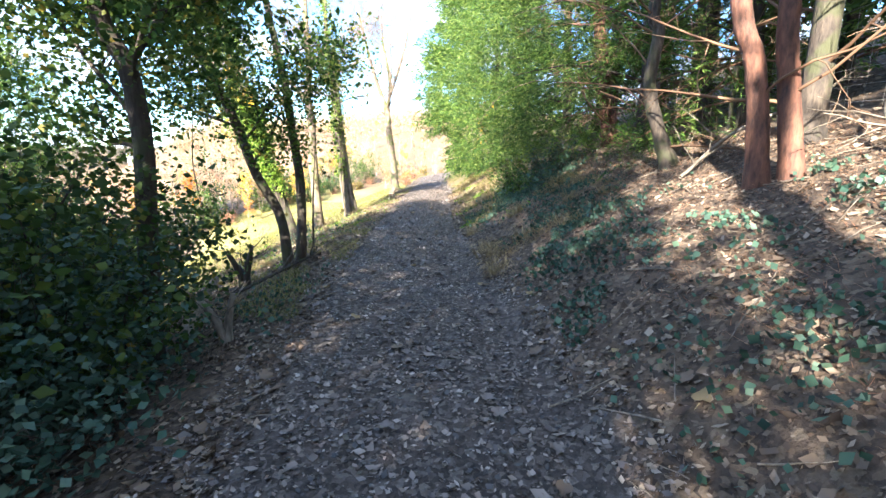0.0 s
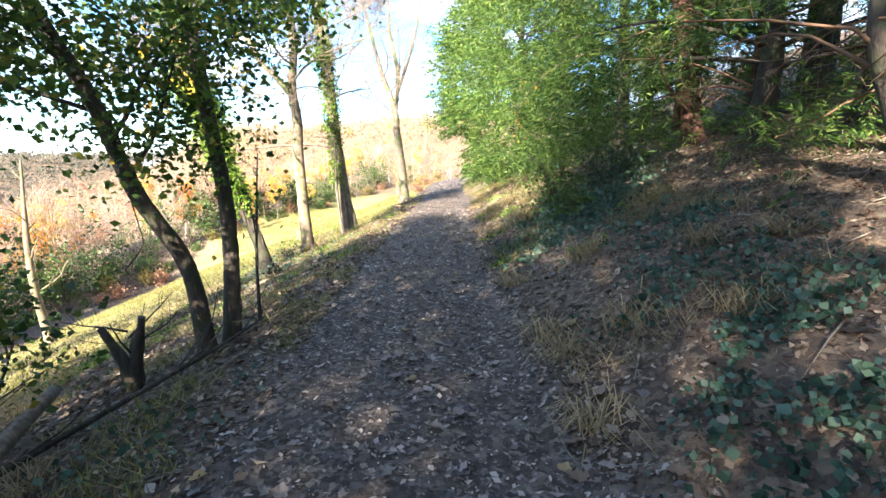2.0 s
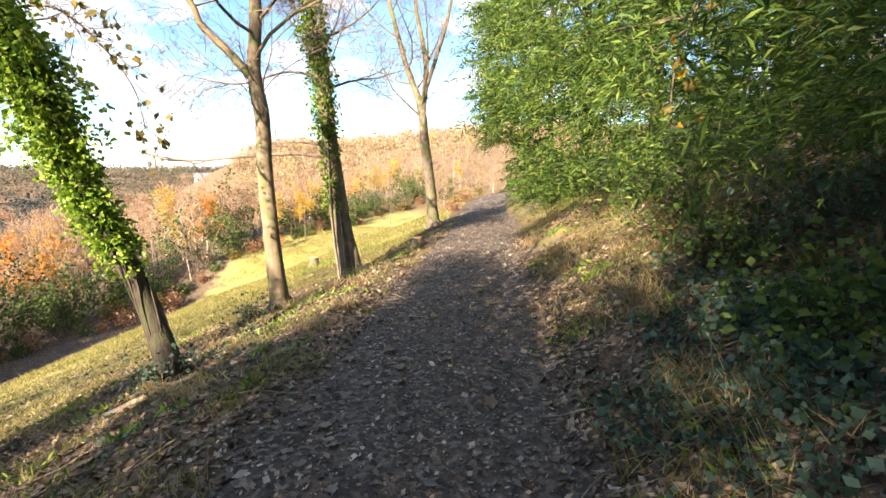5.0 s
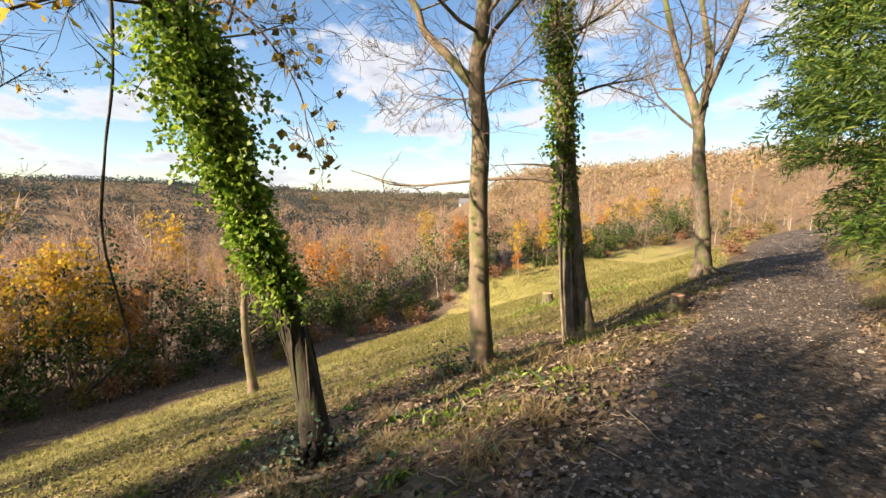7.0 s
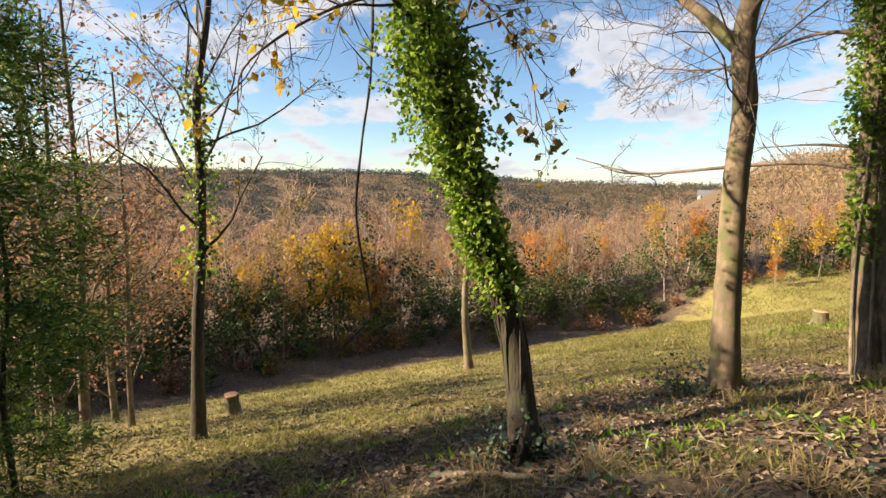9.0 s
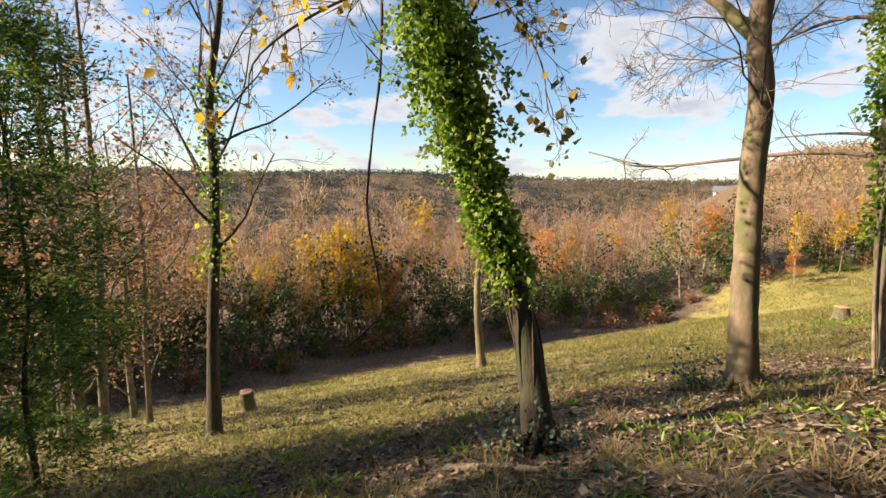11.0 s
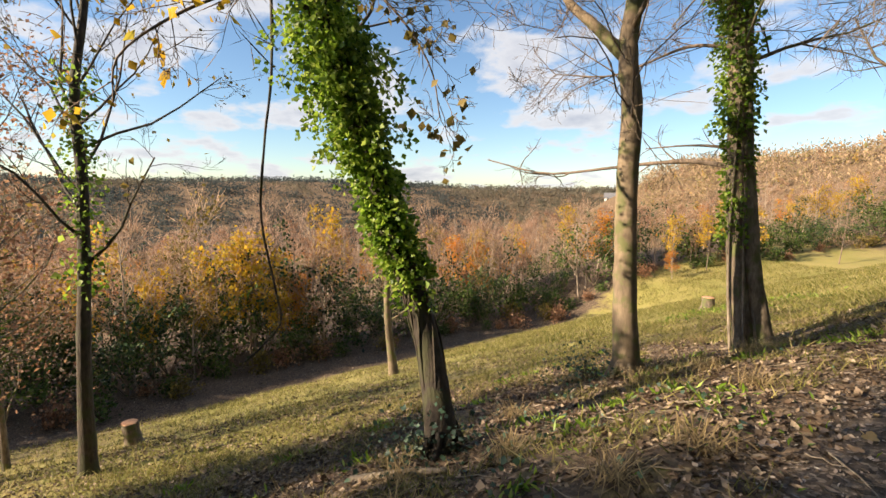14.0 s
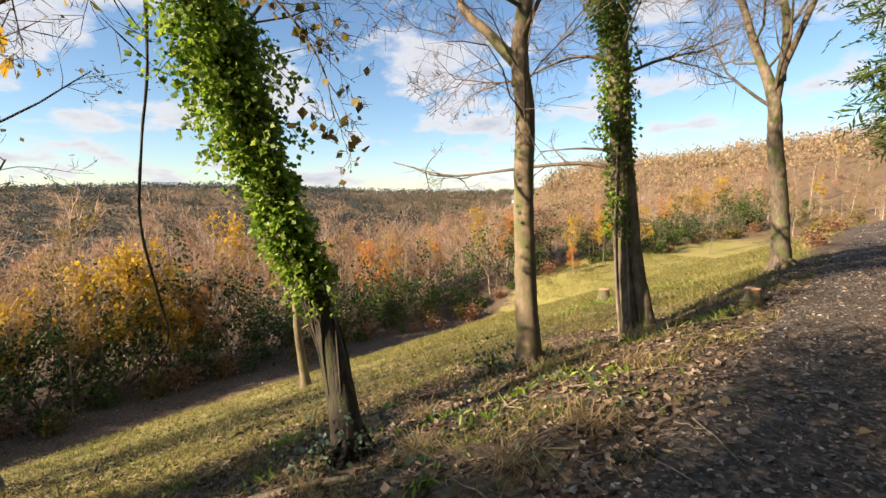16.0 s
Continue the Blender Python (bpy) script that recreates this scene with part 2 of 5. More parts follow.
M_OLIVE = leaf_mat("olive_autumn_leaves", [(0.0, (0.10, 0.085, 0.02)), (0.5, (0.20, 0.16, 0.04)), (1.0, (0.36, 0.25, 0.05))], 0.45)
M_PATHLEAF = leaf_mat("trodden_grey_leaves", [(0.0, (0.050, 0.043, 0.040)), (0.45, (0.155, 0.118, 0.094)), (0.8, (0.29, 0.23, 0.185)), (1.0, (0.48, 0.40, 0.33))], 0.1, 0.42, 0.55)
M_BANKLEAF = leaf_mat("dry_brown_leaves", [(0.0, (0.040, 0.027, 0.019)), (0.45, (0.125, 0.083, 0.054)), (0.78, (0.26, 0.19, 0.13)), (1.0, (0.44, 0.34, 0.24))], 0.15, 0.55, 0.3)
M_GRASS = leaf_mat("meadow_grass", [(0.0, (0.105, 0.110, 0.026)), (0.45, (0.215, 0.215, 0.050)), (0.75, (0.34, 0.29, 0.10)), (1.0, (0.46, 0.37, 0.18))], 0.45, 0.6, 0.3)
M_STRAW = leaf_mat("dry_straw_grass", [(0.0, (0.20, 0.145, 0.07)), (0.6, (0.36, 0.265, 0.135)), (1.0, (0.50, 0.38, 0.20))], 0.3, 0.7, 0.2)
M_CUT = plain_mat("fresh_cut_wood", (0.42, 0.20, 0.10), (0.60, 0.36, 0.20), 22.0)
M_WIRE = plain_mat("galvanised_wire", (0.22, 0.19, 0.16), (0.40, 0.37, 0.33), 30.0, 0.45)
M_WHITE = plain_mat("white_render", (0.74, 0.73, 0.70), (0.82, 0.81, 0.78), 2.0)
M_SLATE = plain_mat("slate_roof", (0.10, 0.10, 0.11), (0.20, 0.20, 0.21), 3.0)
M_GLASSDARK = plain_mat("dark_window_glass", (0.03, 0.035, 0.04), (0.06, 0.065, 0.07), 2.0, 0.1)
M_FARTREE = leaf_mat("far_bare_canopy", [(0.0, (0.12, 0.125, 0.05)), (0.25, (0.24, 0.20, 0.10)), (0.5, (0.42, 0.30, 0.195)), (0.7, (0.40, 0.29, 0.18)), (0.85, (0.27, 0.25, 0.10)), (1.0, (0.46, 0.29, 0.10))], 0.35, 0.9, 0.1, 0.11)
# conifers on the far ridge: distance haze is mixed into the grey-blue colour
M_FARHAZE = leaf_mat("far_hazy_conifer_canopy", [(0.0, (0.050, 0.062, 0.066)), (0.6, (0.080, 0.092, 0.088)), (1.0, (0.13, 0.125, 0.11))], 0.5, 0.9, 0.05, 0.012)
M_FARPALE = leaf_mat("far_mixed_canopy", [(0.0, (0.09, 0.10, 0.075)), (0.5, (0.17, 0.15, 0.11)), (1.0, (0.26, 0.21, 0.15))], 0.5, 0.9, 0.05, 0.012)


# ---------------------------------------------------------------- mesh helpers
class Geo:
    """Gathers vertices and faces of one mesh."""

    def __init__(self):
        self.v, self.f, self.n = [], {3: [], 4: []}, 0

    def add(self, v, f):
        v, f = np.asarray(v, dtype=np.float32).reshape(-1, 3), np.asarray(f, dtype=np.int32)
        self.v.append(v)
        self.f[f.shape[1]].append(f + self.n)
        self.n += len(v)

    def arrays(self):
        v = np.concatenate(self.v) if self.v else np.zeros((0, 3), np.float32)
        return v, {k: np.concatenate(f) for k, f in self.f.items() if f}

    def mesh(self, name, material, smooth=True):
        v, faces = self.arrays()
        me = bpy.data.meshes.new(name)
        me.vertices.add(len(v))
        me.vertices.foreach_set("co", v.ravel())
        sizes = np.concatenate([np.full(len(f), k, np.int32) for k, f in faces.items()])
        me.loops.add(int(sizes.sum()))
        me.loops.foreach_set("vertex_index", np.concatenate([f.ravel() for f in faces.values()]))
        me.polygons.add(len(sizes))
        me.polygons.foreach_set("loop_start", np.concatenate([[0], np.cumsum(sizes)[:-1]]).astype(np.int32))
        me.polygons.foreach_set("use_smooth", np.full(len(sizes), smooth))
        me.update(calc_edges=True)
        me.validate()
        me.materials.append(material)
        return me


def part(name, geo, material, parent=None, label="", smooth=True):
    """Links what geo holds as one mesh object, under a thing or a part."""
    me = geo if isinstance(geo, bpy.types.Mesh) else geo.mesh(name, material, smooth)
    ob = new(name, me)
    if parent:
        ob.parent = parent
    return tagged(ob, label)


def thing(name, x, y, z, label, category, group="", kind=""):
    ob = new(name)
    ob.location = (x, y, z)
    ob.empty_display_size = 0.2
    return tagged(ob, label, category, group, kind)


def unit(a):
    return a / np.maximum(np.linalg.norm(a, axis=-1, keepdims=True), 1e-9)


def tube(geo, pts, radii, sides=6, rough=0.0, rng=None, cap=False):
    pts, radii = np.asarray(pts, float), np.asarray(radii, float)
    t = unit(np.gradient(pts, axis=0))
    ref = np.array([1.0, 0, 0]) if abs(t[0][0]) < 0.8 else np.array([0, 1.0, 0])
    u = unit(np.cross(t, ref))
    w = np.cross(t, u)
    a = np.arange(sides) * 2 * np.pi / sides
    r = radii[:, None] * np.ones(sides)
    if rough and rng is not None:
        r = r * (1 + rough * rng.standard_normal(r.shape))
    v = pts[:, None] + r[..., None] * (np.cos(a)[None, :, None] * u[:, None] + np.sin(a)[None, :, None] * w[:, None])
    i, j = np.meshgrid(np.arange(len(pts) - 1), np.arange(sides), indexing="ij")
    k = (j + 1) % sides
    f = np.stack([i * sides + j, i * sides + k, (i + 1) * sides + k, (i + 1) * sides + j], -1).reshape(-1, 4)
    geo.add(v, f)
    if cap:
        n = geo.n - sides
        geo.v.append(pts[-1:].astype(np.float32))
        geo.f[3].append(np.array([[n + q, n + (q + 1) % sides, geo.n] for q in range(sides)], np.int32))
        geo.n += 1


def smooth_line(pts, n):
    """A soft line through a few points (Catmull-Rom)."""
    p = np.asarray(pts, float)
    p = np.vstack([2 * p[0] - p[1], p, 2 * p[-1] - p[-2]])
    out = []
    for q in np.linspace(0, len(p) - 3.0001, n):
        i, t = int(q), q - int(q)
        a, b, c, d = p[i:i + 4]
        out.append(0.5 * (2 * b + (c - a) * t + (2 * a - 5 * b + 4 * c - d) * t * t + (3 * b - a - 3 * c + d) * t ** 3))
    return np.array(out)


def leaves(geo, rng, at, along, size, width=0.62, fold=0.18, spread=0.15):
    """Folded leaf blades, two triangles each, at many places at once."""
    at, along = np.asarray(at, float), unit(np.asarray(along, float))
    n = len(at)
    side = unit(np.cross(along, rng.standard_normal((n, 3))))
    nor = np.cross(along, side)
    L = (np.asarray(size) * (1 + spread * rng.standard_normal(n)))[:, None]
    v = np.stack([at, at + along * L * 0.45 + side * L * width * 0.5 + nor * L * fold,
                  at + along * L, at + along * L * 0.45 - side * L * width * 0.5 + nor * L * fold], 1)
    b = np.arange(n)[:, None] * 4
    geo.add(v, np.concatenate([b + [0, 1, 2], b + [0, 2, 3]]))


def flat_leaves(geo, rng, at, nor, size, width=0.6, curl=0.25):
    """Fallen leaves lying on the ground, curled, four triangles each."""
    n = len(at)
    nor = unit(nor + 0.38 * rng.standard_normal((n, 3)))
    al = unit(np.cross(nor, rng.standard_normal((n, 3))))
    sd = np.cross(nor, al)
    L = size[:, None]
    W = L * (width * (0.7 + 0.6 * rng.random((n, 1))))
    up = nor * L * (curl * rng.random((n, 1)))
    at = at + nor * 0.004
    v = np.stack([at - al * L * 0.5 + up, at + sd * W * 0.5 + up * 0.8 + al * L * 0.06, at + al * L * 0.5 + up * 0.9,
                  at - sd * W * 0.5 + up * 0.6 - al * L * 0.05, at], 1)
    b = np.arange(n)[:, None] * 5
    geo.add(v, np.concatenate([b + [0, 4, 1], b + [1, 4, 2], b + [2, 4, 3], b + [3, 4, 0]]))


def sprays(geo, rng, at, along, size, pairs=6, narrow=0.22, droop=0.35, leaf=0.55):
    """Flat feathery twigs: leaflets in pairs along a drooping axis."""
    at, along = np.asarray(at, float), unit(np.asarray(along, float))
    n = len(at)
    side = unit(np.cross(along, np.array([0, 0, 1.0]) + 0.5 * rng.standard_normal((n, 3))))
    L = (np.asarray(size) * (0.7 + 0.6 * rng.random(n)))[:, None]
    for i in range(pairs):
        q = (i + 0.5) / pairs
        p = at + along * L * q + np.array([0, 0, -1.0]) * L * droop * q * q
        for s in (-1, 1):
            d = unit(along * 0.75 + s * side * (1.0 - 0.45 * q) + 0.22 * rng.standard_normal((n, 3)))
            l2 = L * leaf * (1 - 0.5 * q)
            sd = unit(np.cross(d, rng.standard_normal((n, 3))))
            v = np.stack([p, p + d * l2 * 0.5 + sd * l2 * narrow * 0.5, p + d * l2 + np.array([0, 0, -0.12]) * l2, p + d * l2 * 0.5 - sd * l2 * narrow * 0.5], 1)
            b = np.arange(n)[:, None] * 4
            geo.add(v, np.concatenate([b + [0, 1, 2], b + [0, 2, 3]]))


def lobed_leaf(seed, lobes, size):
    rng = np.random.default_rng(seed)
    n = lobes * 4
    a = np.linspace(0, 2 * np.pi, n, endpoint=False)
    rad = size * (0.62 + 0.38 * np.abs(np.cos(a * lobes / 2))) * (1 + 0.12 * rng.standard_normal(n))
    rim = np.stack([np.cos(a) * rad, np.sin(a) * rad * 0.85, 0.012 + 0.014 * rng.random(n)], -1)
    g = Geo()
    g.add(np.vstack([rim, [(0, 0, 0.004)]]), [(i, (i + 1) % n, n) for i in range(n)])
    g.add([(-size * 0.7, -0.002, 0.012), (-size * 1.7, 0, 0.02), (-size * 0.7, 0.002, 0.014)], [(0, 1, 2)])
    return g


def grow(geo, rng, p, d, length, r, levels, kids=5, up=0.12, bend=0.22, tips=None, ratio=0.55, angle=0.9, sides=5, segs=0):
    """A branch that wanders, tapers and carries smaller ones."""
    n = segs or (5 if length > 0.5 else 3)
    pts, dirs = [np.array(p, float)], []
    d = unit(np.array(d, float))
    for i in range(n):
        d = unit(d + bend * rng.standard_normal(3) * 0.7 + np.array([0, 0, up]))
        dirs.append(d)
        pts.append(pts[-1] + d * length / n)
    radii = np.linspace(r, max(r * 0.35, 0.0022), n + 1)
    tube(geo, pts, radii, sides if r > 0.03 else (4 if r > 0.012 else 3))
    if tips is not None and levels <= 1:
        for i in range(1, n + 1):
            tips.append((pts[i], dirs[min(i, n - 1)]))
    if levels <= 0:
        return
    for _ in range(kids):
        q = 0.25 + 0.75 * rng.random()
        i = min(int(q * n), n - 1)
        f = q * n - i
        start = pts[i] * (1 - f) + pts[i + 1] * f
        side = unit(np.cross(dirs[i], rng.standard_normal(3)))
        nd = unit(dirs[i] * math.cos(angle) + side * math.sin(angle) * (0.7 + 0.5 * rng.random()))
        grow(geo, rng, start, nd, length * ratio * (0.6 + 0.6 * rng.random()) * (1.15 - 0.5 * q), max(r * (1 - 0.6 * q) * 0.55, 0.0025), levels - 1, kids, up, bend, tips, ratio, angle, sides, segs)


# ---------------------------------------------------------------- the lie of the land
def value_noise(x, y, scale, seed=0):
    x, y = np.asarray(x, float) / scale + 1000.0, np.asarray(y, float) / scale + 1000.0
    xi, yi = np.floor(x).astype(np.int64), np.floor(y).astype(np.int64)
    fx, fy = x - xi, y - yi
    fx, fy = fx * fx * (3 - 2 * fx), fy * fy * (3 - 2 * fy)

    def h(a, b):
        q = (a * 374761393 + b * 668265263 + seed * 144269) & 0x7FFFFFFF
        q = ((q ^ (q >> 13)) * 1274126177) & 0x7FFFFFFF
        return ((q ^ (q >> 16)) & 0xFFFF) / 65535.0

    return (h(xi, yi) * (1 - fx) + h(xi + 1, yi) * fx) * (1 - fy) + (h(xi, yi + 1) * (1 - fx) + h(xi + 1, yi + 1) * fx) * fy


def step(x, a, b):
    t = np.clip((x - a) / (b - a), 0, 1)
    return t * t * (3 - 2 * t)


def path_x(y):
    return np.interp(y, [-60, -5, 0, 3, 6, 10, 20, 31, 40, 50, 65, 120], [1.5, 0.1, 0.05, -0.1, -0.4, -0.5, -0.6, -0.67, -0.6, 0.6, 4.0, 18])


def height(x, y):
    """The hillside: a level path cut across a slope, a terrace below, the valley and its far side."""
    x, y = np.asarray(x, float), np.asarray(y, float)
    s = x - path_x(y)
    z = np.interp(s, [-400, -250, -130, -60, -30, -18.6, -18, -12.5, -3.5, -2.75, -2, -1.5, -0.8, 0.7, 1.2, 1.7, 2.2, 3, 4, 8, 20, 80, 300],
                  [-30, -30, -26, -13, -7.3, -6.6, -6.3, -4.3, -0.93, -0.65, -0.3, -0.1, 0, 0, 0.22, 0.57, 0.82, 1.17, 1.55, 3, 8, 22, 40])
    bench = np.interp(y, [18, 25, 34, 38, 45, 60, 90], [-12, -7.6, -5.9, -4.0, -3.0, -1.6, -1.0]) + 0.05 * np.clip(s + 14, -10, 0) + 0.36 * np.clip(s + 24, -400, 0)
    z = np.where(s < 0, np.maximum(z, bench), z)
    # the hill that closes the valley ahead
    hill = -30 + 42.0 * step(x, -135, -72)
    hill = hill + 4.0 * step(x, -70, 10)
    hill = np.where(s > 0, np.maximum(hill, z), hill)
    z = z + (np.maximum(hill, z) - z) * step(y, 55, 165)
    # the far side of the valley
    r = np.hypot(x, y)
    az = np.degrees(np.arctan2(-x, y))
    top = 8 + 4 * np.sin(az * 0.11) + 4 * value_noise(x, y, 90, 5)
    far = -28 + (top + 28) * step(r, 260, 620) + 4 * step(az, 84, 100) * step(r, 120, 330)
    z = np.where(x < 0, z + (np.maximum(far, z) - z) * step(-s, 60, 240), z)
    rough = (value_noise(x, y, 0.55, 1) - 0.5) * 0.07 + (value_noise(x, y, 0.19, 2) - 0.5) * 0.035
    on_path = 1 - step(np.abs(s), 0.55, 1.3)
    lumps = (value_noise(x, y, 2.1, 3) - 0.5) * 0.22 * step(np.abs(s), 1.2, 3.0) * (1 - 0.7 * step(-s, 5, 9) * step(s, -20, -17))
    return z + rough * (1 - 0.72 * on_path) * np.where(r < 60, 1, 0) + lumps


def slope_normal(x, y, e=0.15):
    n = np.stack([height(x - e, y) - height(x + e, y), height(x, y - e) - height(x, y + e), np.full(np.shape(x), 2 * e)], -1)
    return unit(n)


def spread_axis(lo, hi, fine, limit, growth):
    """Coordinates, even between lo and hi, then wider and wider out to the limit."""
    mid = list(np.arange(lo, hi, fine))
    a, b, st = [], [], fine
    q = hi
    while q < limit:
        b.append(q)
        st = st * growth
        q += st
    q, st = lo, fine
    while q > -limit:
        st *= growth
        q -= st
        a.append(q)
    return np.array(a[::-1] + mid + b)


gx, gy = spread_axis(-6.5, 4.5, 0.12, 3200, 1.075), spread_axis(-1.0, 19.0, 0.12, 3200, 1.065)
GX, GY = np.meshgrid(gx, gy, indexing="ij")
GZ = height(GX, GY)
ground_geo = Geo()
ii, jj = np.meshgrid(np.arange(len(gx) - 1), np.arange(len(gy) - 1), indexing="ij")
nn = len(gy)
ground_geo.add(np.stack([GX, GY, GZ], -1), np.stack([ii * nn + jj, (ii + 1) * nn + jj, (ii + 1) * nn + jj + 1, ii * nn + jj + 1], -1).reshape(-1, 4))
ground_me = ground_geo.mesh("ground", M_GROUND)


def zones(x, y):
    s = x - path_x(y)
    path = (1 - step(np.abs(s + 0.05), 0.65, 1.25)) * (1 - step(y, 46, 56))
    grass = step(-s, 4.2, 7.6) * (1 - step(-s, 17.8, 19.0)) * step(y, -2, 3)
    grass = grass * (0.55 + 0.45 * step(y + s * 0.4, 2, 8)) * (0.35 + 0.65 * value_noise(x, y, 2.6, 31) + 0.4 * value_noise(x, y, 0.9, 32))
    grass = np.maximum(grass, 0.22 * step(-s, 0.9, 1.3) * (1 - step(-s, 1.9, 3.0)) * step(y, 4, 8))
    grass = np.maximum(grass, 0.45 * step(s, 0.8, 1.2) * (1 - step(s, 2.0, 3.0)) * step(y, 9, 14))
    grass = np.maximum(grass, 0.75 * step(-s, 1.1, 2.0) * (1 - step(-s, 17, 18.5)) * step(y, 15, 21) * (1 - step(y, 46, 56)))
    far = np.maximum(step(-s, 30, 45), step(y, 48, 60))
    return path, grass, far


for key, val in zip(("path", "grass", "far"), zones(GX.ravel(), GY.ravel())):
    ground_me.attributes.new(key, "FLOAT", "POINT").data.foreach_set("value", val.astype(np.float32))
ground = part("ground", ground_me, M_GROUND)
tagged(ground, "sloping woodland ground with a trodden earth path, short grass and leaf litter", "ground", kind="structure")


def on_ground(x, y):
    x, y = np.asarray(x, float), np.asarray(y, float)
    return np.stack([x, y, height(x, y)], -1)


# ---------------------------------------------------------------- the large trees beside the path
def trunk_part(parent, base, pts, radii, material, rng, sides=14, flare=1.2, name="trunk", label=""):
    """A trunk through a few points, flared at the foot and sunk a little into the ground."""
    line = smooth_line(pts, 8 + 5 * len(pts))
    q = np.linspace(0, 1, len(line))
    rad = np.interp(q, np.linspace(0, 1, len(radii)), radii)
    hgt = line[:, 2] - line[0][2]
    rad = rad * (1 + (flare - 1) * np.exp(-np.maximum(hgt, 0) / 0.18))
    line = np.vstack([line[0] - [0, 0, 0.25], line])
    rad = np.concatenate([[rad[0] * 1.12], rad])
    g = Geo()
    tube(g, line - np.array(base), rad, sides, 0.035, rng)
    return part(name, g, material, parent, label), line, rad


def roots(parent, material, rng, base, r, n=6):
    for a in np.linspace(0, 6.28, n, endpoint=False) + rng.random(n) * 0.6:
        d = np.array([math.cos(a), math.sin(a), 0])
        p = [np.array([0, 0, 0.22]) + d * r * 0.8]
        for k in (1.5, 2.4, 3.4):
            q = d * r * k
            q[2] = height(base[0] + q[0], base[1] + q[1]) - base[2] + 0.02 - 0.03 * (k - 1.5)
            p.append(q)
        geo = Geo()
        tube(geo, p, [r * 0.26, r * 0.2, r * 0.12, r * 0.03], 6)
        part("root", geo, material, parent)


def ivy_on(geo, rng, line, rad, lo, hi, n, size, shell=(1.0, 1.6)):
    """Ivy leaves round a stretch of a trunk."""
    q = lo + (hi - lo) * rng.random(n)
    idx = np.minimum((q * (len(line) - 1)).astype(int), len(line) - 2)
    f = (q * (len(line) - 1) - idx)[:, None]
    p = line[idx] * (1 - f) + line[idx + 1] * f
    a = rng.random(n) * 6.283
    d = np.stack([np.cos(a), np.sin(a), 0.2 * rng.standard_normal(n)], -1)
    lump = 0.2 + 1.7 * value_noise(q * 34, a * 1.1, 1.0, 7)
    rr = (rad[idx] * shell[0] + (shell[1] - shell[0]) * rng.random(n) * lump * 0.22)[:, None]
    leaves(geo, rng, p + d * rr, d * 0.7 + np.array([0, 0, -0.5]) + 0.5 * rng.standard_normal((n, 3)), np.full(n, size), 0.85, 0.12, 0.3)


def limbs_on(parent, base, line, rad, rng, count, lo, hi, length, material, levels=3, kids=5, up=0.08, angle=1.0, lean=(0, 0), tips=None, skip=0.0, rise=0.35):
    """Limbs off the upper trunk, each a part, with their twigs."""
    for k in range(count):
        q = lo + (hi - lo) * (k + rng.random()) / count
        i = int(q * (len(line) - 1))
        a = rng.random() * 6.283 if not skip else skip + 2.4 * k
        d = np.array([math.cos(a) + lean[0], math.sin(a) + lean[1], rise + 0.4 * rng.random()])
        g = Geo()
        grow(g, rng, line[i] - np.array(base), d, length * (0.7 + 0.5 * rng.random()), rad[i] * 0.32, levels, kids, up, 0.25, tips, 0.52, angle)
        part("limb", g, material, parent)


def big_tree(name, label, pts, radii, material, seed, limbs=6, length=2.6, lo=0.55, hi=0.98, kids=5, levels=3, lean=(0, 0), flare=1.2, extra=()):
    rng = np.random.default_rng(seed)
    base = np.array(pts[0], float)
    base[2] = float(height(base[0], base[1]))
    pts = [tuple(base)] + list(pts[1:])
    t = thing(name, *base, label, "tree")
    _, line, rad = trunk_part(t, base, pts, radii, material, rng, flare=flare)
    roots(t, material, rng, base, radii[0])
    tips = []
    for lp, lr in extra:
        lrng = np.random.default_rng(seed + 50)
        _, l2, r2 = trunk_part(t, base, lp, lr, material, lrng, 10, 1.0, "stem")
        limbs_on(t, base, l2, r2, lrng, 3, 0.62, 1.0, length * 0.7, material, levels, kids, lean=lean, tips=tips)
    limbs_on(t, base, line, rad, rng, limbs, lo, hi, length, material, levels, kids, lean=lean, tips=tips)
    tp, td = np.array([p for p, d in tips]), np.array([d for p, d in tips])
    i = rng.integers(0, len(tp), 2200)
    g = Geo()
    leaves(g, rng, tp[i], td[i] + 0.6 * rng.standard_normal((2200, 3)), np.full(2200, 0.32), 0.022, 0.02, 0.4)
    tagged(part("twig_haze", g, M_TWIG, t), kind="stuff")
    return t, base, line, rad, rng


# the smooth sinuous one
tA, baseA, lineA, radA, rngA = big_tree("deciduous_tree", "tall bare tree with smooth tan bark above the meadow",
         [(-4.02, 14.83, -0.95), (-4.09, 14.79, 0.35), (-4.13, 14.77, 1.6), (-4.12, 14.77, 2.45), (-4.19, 14.73, 3.2), (-4.12, 14.78, 4.2), (-4.2, 14.9, 6.0), (-4.0, 15.1, 8.5)],
         [0.165, 0.137, 0.13, 0.125, 0.11, 0.095, 0.08, 0.04], M_BEECH, 11, 8, 2.6, 0.60, 0.97, kids=6,
         extra=[([(-4.2, 14.72, 3.05), (-4.54, 14.54, 3.48), (-4.83, 14.38, 3.81), (-4.98, 14.30, 4.2), (-5.6, 14.0, 4.9)], [0.085, 0.065, 0.055, 0.045, 0.02])])
limbs_on(tA, baseA, lineA, radA * 0.3, rngA, 6, 0.40, 0.62, 2.3, M_TWIG, 3, 5, -0.02, 0.9, (-0.5, -0.4))
